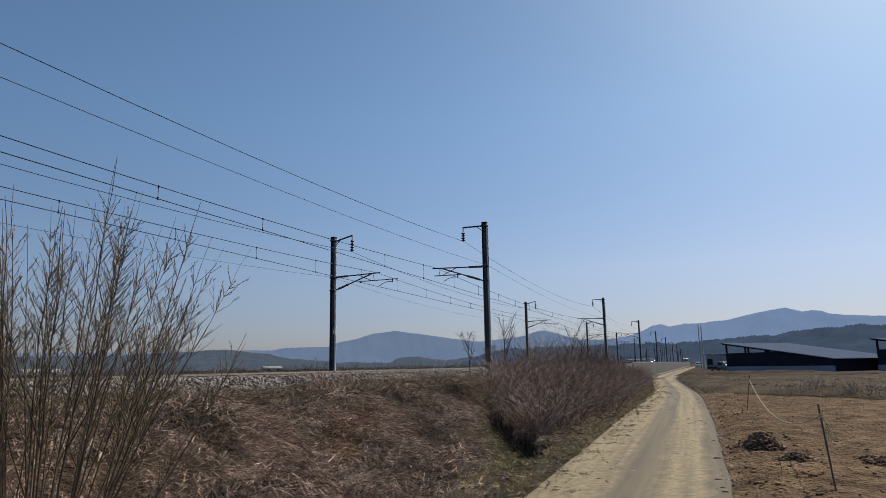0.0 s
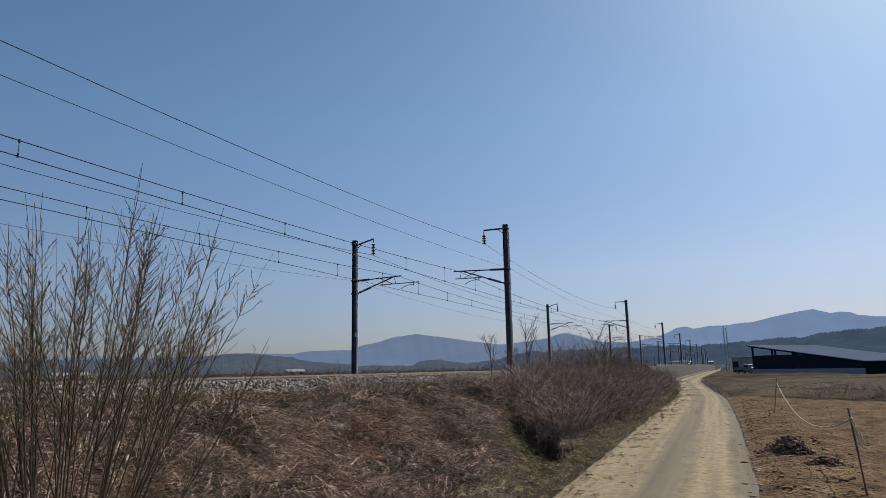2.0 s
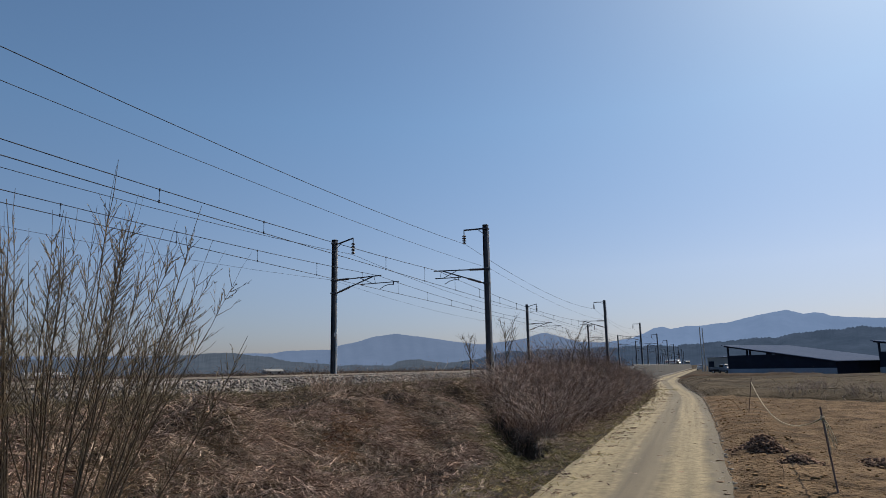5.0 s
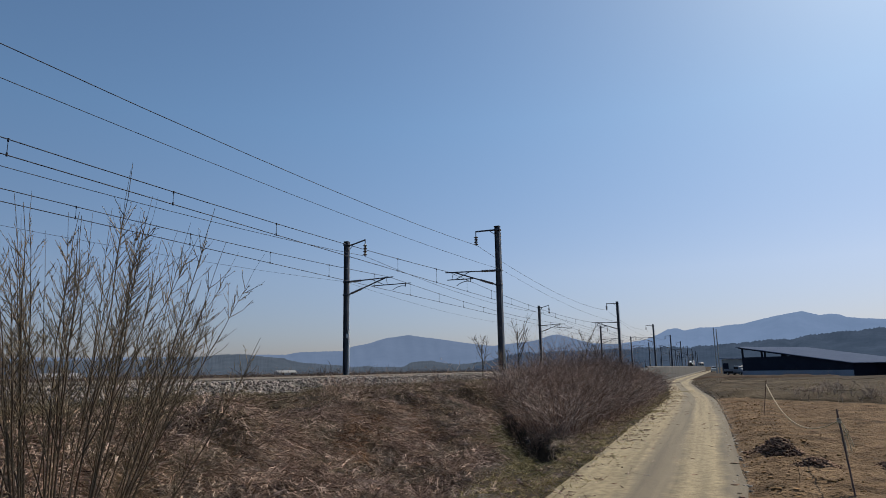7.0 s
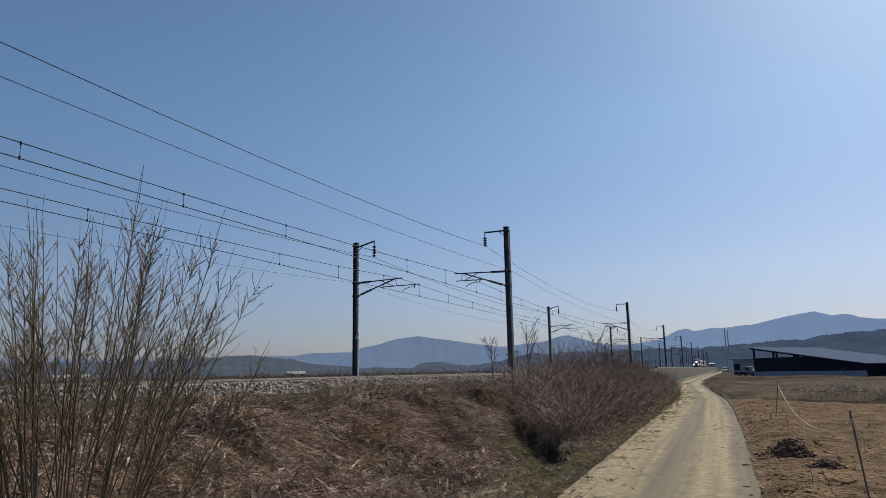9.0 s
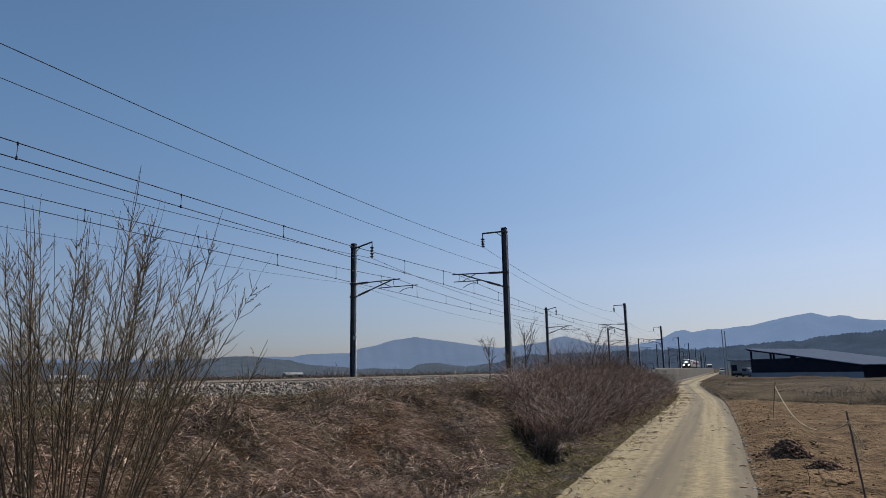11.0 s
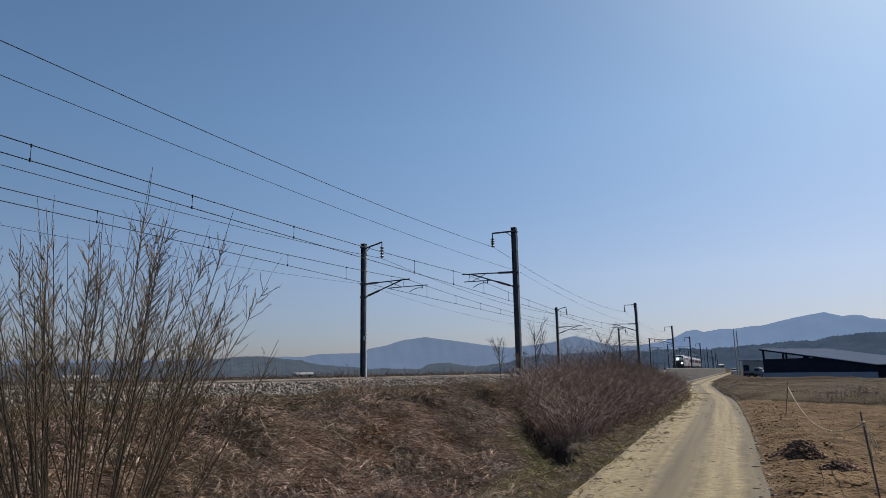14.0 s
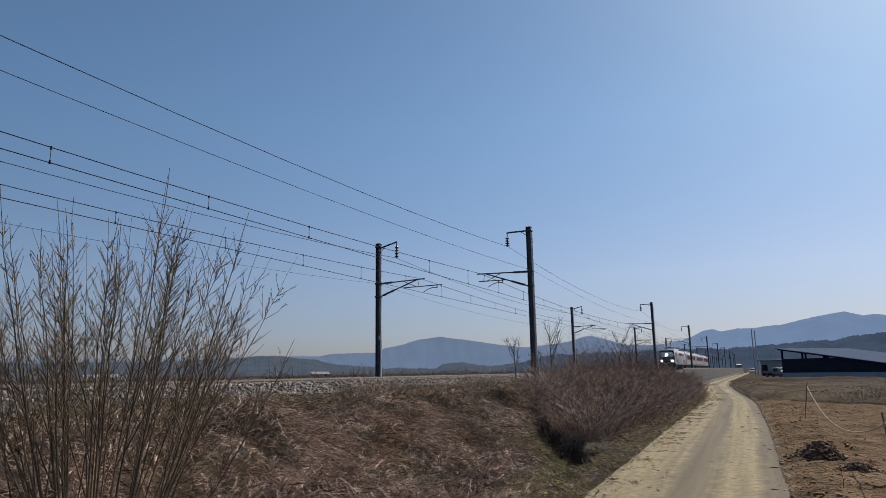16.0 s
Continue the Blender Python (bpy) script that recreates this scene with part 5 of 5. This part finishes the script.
def margin_z(s, lat):
    inside = smooth(-0.9, 0.2, field_end(s, lat)) * smooth(0.1, 0.5, lat - lane_side(LANE_RIGHT, s)) * smooth(0, 4, turf_end(s, lat)) * (1 - smooth(48, 56, s))
    return land_z(s, lat) + 0.03 + 0.03 * rough(s, lat, 0.8, 4.0) - 0.7 * (1 - inside)


us = spread((-26, 12, 0.3), (12, 58, 1.0))
vs = spread((8.5, 16, 0.25), (16, 40, 0.8))
tagged(mesh_part("meadow", land_mesh("meadow", us, vs, margin_z), M_MEADOW, smooth=True), "pale olive-brown dead turf between field and barns", "meadow", kind="structure")


def lumps(name, places, sizes, mat, label, category, squash=0.7):
    """Loose angular lumps: eight-cornered stones with jittered corners."""
    n = len(places)
    c = np.array([(x, y, z) for z in (-1, 1) for y in (-1, 1) for x in (-1, 1)], float) * 0.5
    V = c[None] * RNG.uniform(0.3, 1.3, (n, 8, 3))
    a = RNG.uniform(0, 2 * np.pi, n)
    tip = RNG.normal(size=n) * 0.6
    x, y, z = V[..., 0], V[..., 1], V[..., 2]
    y, z = y * np.cos(tip)[:, None] - z * np.sin(tip)[:, None], y * np.sin(tip)[:, None] + z * np.cos(tip)[:, None]
    x, y = x * np.cos(a)[:, None] - y * np.sin(a)[:, None], x * np.sin(a)[:, None] + y * np.cos(a)[:, None]
    V = np.stack([x, y, z * squash], -1) * sizes[:, None, None] + places[:, None]
    f = np.array([(0, 2, 3, 1), (4, 5, 7, 6), (0, 1, 5, 4), (2, 6, 7, 3), (0, 4, 6, 2), (1, 3, 7, 5)])
    F = (np.arange(n)[:, None, None] * 8 + f[None]).reshape(-1, 4)
    return stuff(name, (V.reshape(-1, 3), F), mat, label, category)


n = 3600
s, lat = RNG.uniform(-34, -4, n), 11.75 + RNG.exponential(1.3, n)
size = 0.012 + 0.06 * RNG.random(n) ** 6
lumps("soil_lumps", land_place(s, lat, field_z(s, lat) + 0.022), size, M_PEBBLE, "loose crumbs of brown soil strewn over the field", "soil", 0.5)


def heap(name, centre, n, reach, height, size, label):
    """A low heap of clods piled on the field."""
    r, a = np.abs(RNG.normal(size=n)) * 0.5, RNG.uniform(0, 2 * np.pi, n)
    x, y = centre[0] + r * np.cos(a) * reach[0], centre[1] + r * np.sin(a) * reach[1]
    z = height * np.exp(-(r * 1.3) ** 2) * RNG.random(n) ** 0.6
    return lumps(name, np.stack([x, y, z + 0.03], -1), size * RNG.uniform(0.4, 1.3, n), M_CLOD, label, "soil heap")


heap("clod_heap", (5.52, 11.85), 2400, (0.4, 0.62), 0.33, 0.062, "heap of dark dried clods and roots on the field")
heap("clod_heap", (5.3, 10.25), 1300, (0.44, 0.45), 0.2, 0.056, "heap of dark dried clods and roots on the field")
heap("clod_heap", (6.7, 10.4), 350, (0.7, 0.6), 0.1, 0.06, "scatter of dark dried clods on the field")


def earth_bank():
    """A low bank of freshly dug dark earth before the barns."""
    a, b = np.array([28.0, 82.0]), np.array([44.0, 74.0])
    us, vs = np.linspace(0, 1, 60), np.linspace(-1, 1, 13)
    U, W = np.meshgrid(us, vs, indexing="ij")
    d = (b - a) / np.linalg.norm(b - a)
    n = np.array([-d[1], d[0]])
    X = a[0] + (b - a)[0] * U + n[0] * W * 2.2
    Y = a[1] + (b - a)[1] * U + n[1] * W * 2.2
    Z = 0.6 * (1 - W ** 2) * np.minimum(1, 8 * U * (1 - U)) * (0.9 + 0.15 * rough(X, Y, 1.7, 1)) - 0.05 + 0.05 * rough(X, Y, 0.4, 2)
    i, j = np.meshgrid(np.arange(59), np.arange(12), indexing="ij")
    q = (i * 13 + j).ravel()
    F = np.stack([q, q + 13, q + 14, q + 1], -1)
    tagged(mesh_part("earth_bank", raw_mesh("earth_bank", np.stack([X, Y, Z], -1).reshape(-1, 3), F), M_EARTH, smooth=True), "low bank of dug dark earth before the barns", "earth bank", kind="structure")


earth_bank()

# stones of the ballast shoulder
n = 18000
s, lat = RNG.uniform(-38, 30, n), RNG.uniform(-1.4, 1.35, n)
lumps("ballast_stones", along(s, lat, bed_z(s, lat) + 0.02), RNG.uniform(0.035, 0.085, n), M_BALLAST, "loose grey and white ballast stones", "ballast", 0.85)
n = 5000
s, lat = RNG.uniform(-38, 30, n), RNG.uniform(-6, -1.4, n)
lumps("track_stones", along(s, lat, bed_z(s, lat) + 0.02), RNG.uniform(0.04, 0.1, n), M_BALLAST, "grey ballast stones between the rails", "ballast", 0.85)
n = 700
s = RNG.uniform(-30, 8, n)
off = np.clip(RNG.normal(size=n) * 0.7, -1.1, 1.1)
lumps("lane_dirt", land_place(s, lane_mid(s) + off, 0.045), 0.012 + 0.09 * RNG.random(n) ** 4, M_CLOD, "dark crumbs of dirt on the lane", "dirt", 0.14)
n = 2600
s = RNG.uniform(-32, 25, n)
lumps("lane_edge_stones", land_place(s, lane_mid(s) + lane_half(s) - 0.02 + 0.13 * RNG.normal(size=n), 0.025), 0.012 + 0.05 * RNG.random(n) ** 3, M_SLEEPER, "broken grey concrete crumbs at the lane's edge", "stones", 0.6)


# ---- stakes and rope ----
def stake(foot, top, label):
    ob = thing("stake", label, "stake", group="stakes with a rope")
    foot, top = np.array(foot), np.array(top)
    k = np.linspace(0, 1, 6)[:, None]
    tubes("rod", [(foot + (top - foot) * k, 0.011)], M_POST, ob, 7)
    return ob


S1F, S1T = (4.42, 7.75, -0.1), (4.6, 8.28, 1.06)
S2F, S2T = (9.42, 21.03, -0.1), (9.62, 21.0, 1.16)
near_stake = stake(S1F, S1T, "thin leaning rusty stake with straw rope tied to it")
stake(S2F, S2T, "thin rusty stake standing at the field's edge")


def knot():
    p = np.array(S1T) + (np.array(S1F) - np.array(S1T)) * 0.11
    a = np.linspace(0, 8 * np.pi, 50)
    coil = np.stack([p[0] + 0.022 * np.cos(a), p[1] + 0.022 * np.sin(a), p[2] + 0.03 - 0.06 * a / a[-1]], -1)
    tubes("rope_knot", [(coil, 0.006)], M_ROPE, near_stake, 4, "pale straw rope knot")
    for dx, ln in ((0.1, 0.36), (0.05, 0.42), (0.13, 0.30)):
        k = np.linspace(0, 1, 7)
        tail = np.stack([p[0] + dx * k ** 0.8, p[1] - 0.02 * k, p[2] - ln * k ** 1.3], -1)
        tubes("rope_end", [(tail, 0.005)], M_ROPE, near_stake, 4, "loose pale rope end")
    q = np.array(S2T) + (np.array(S2F) - np.array(S2T)) * 0.1
    k = np.linspace(0, 1, 30)
    line = p + (q - p) * k[:, None]
    line[:, 2] -= 0.55 * (1 - (2 * k - 1) ** 2) * (1 - 0.15 * k)
    tagged(tubes("rope", [(line, 0.009)], M_ROPE, None, 5), "slack pale straw rope hanging between two stakes", "rope")


knot()


def dead_stalk(x, y, h):
    z = 0.0
    k = np.linspace(0, 1, 6)
    P = np.stack([x + 0.03 * np.sin(k * 5), y + 0.02 * np.cos(k * 4), z + h * k], -1)
    ob = thing("dead_stalk", "thin dry weed stalk standing in the soil", "weed")
    tubes("stalk", [(P, 0.005 * (1.2 - k))] + [(np.array([P[i], P[i] + np.array([0.08 * (-1) ** i, 0.02, 0.07])]), [0.003, 0.0015]) for i in (2, 3, 4)], M_BARK, ob, 4)


dead_stalk(4.35, 8.9, 0.52)


# ---- far houses ----
def far_house(az, dist, w, d, h, rise, mat, label, z=-0.3):
    a = radians(az)
    ob = thing("farmhouse", label, "house", pose(dist * math.sin(a), dist * math.cos(a), z, 0, 0, -az + 20), "far farm buildings")
    part("wall", boxed(-w / 2, w / 2, -d / 2, d / 2, 0, h), mat, ob)
    bm = bmesh.new()
    vs = [bm.verts.new((x, y, z)) for x in (-w / 2 - 0.3, w / 2 + 0.3) for y, z in ((-d / 2 - 0.4, h), (0, h + rise), (d / 2 + 0.4, h))]
    for f in ((0, 1, 4, 3), (1, 2, 5, 4), (0, 2, 1), (3, 4, 5), (0, 3, 5, 2)):
        bm.faces.new([vs[i] for i in f])
    part("roof", bm, M_SHED, ob)
    for x in (-w / 4, w / 4):
        part("window", boxed(x - 0.6, x + 0.6, -d / 2 - 0.05, -d / 2 - 0.003, 1.0, 2.2), M_GLASS, ob)


far_house(20.0, 640, 4, 4, 2.4, 0.7, M_SHED, "small white house before wooded hills", 2.0)
far_house(-14.4, 420, 11, 7, 2.6, 1.4, M_SHED, "long pale greenhouse far across the plain")
far_house(-31.0, 380, 18, 8, 2.6, 1.4, M_WHITE, "long pale greenhouse far across the plain")
motions()
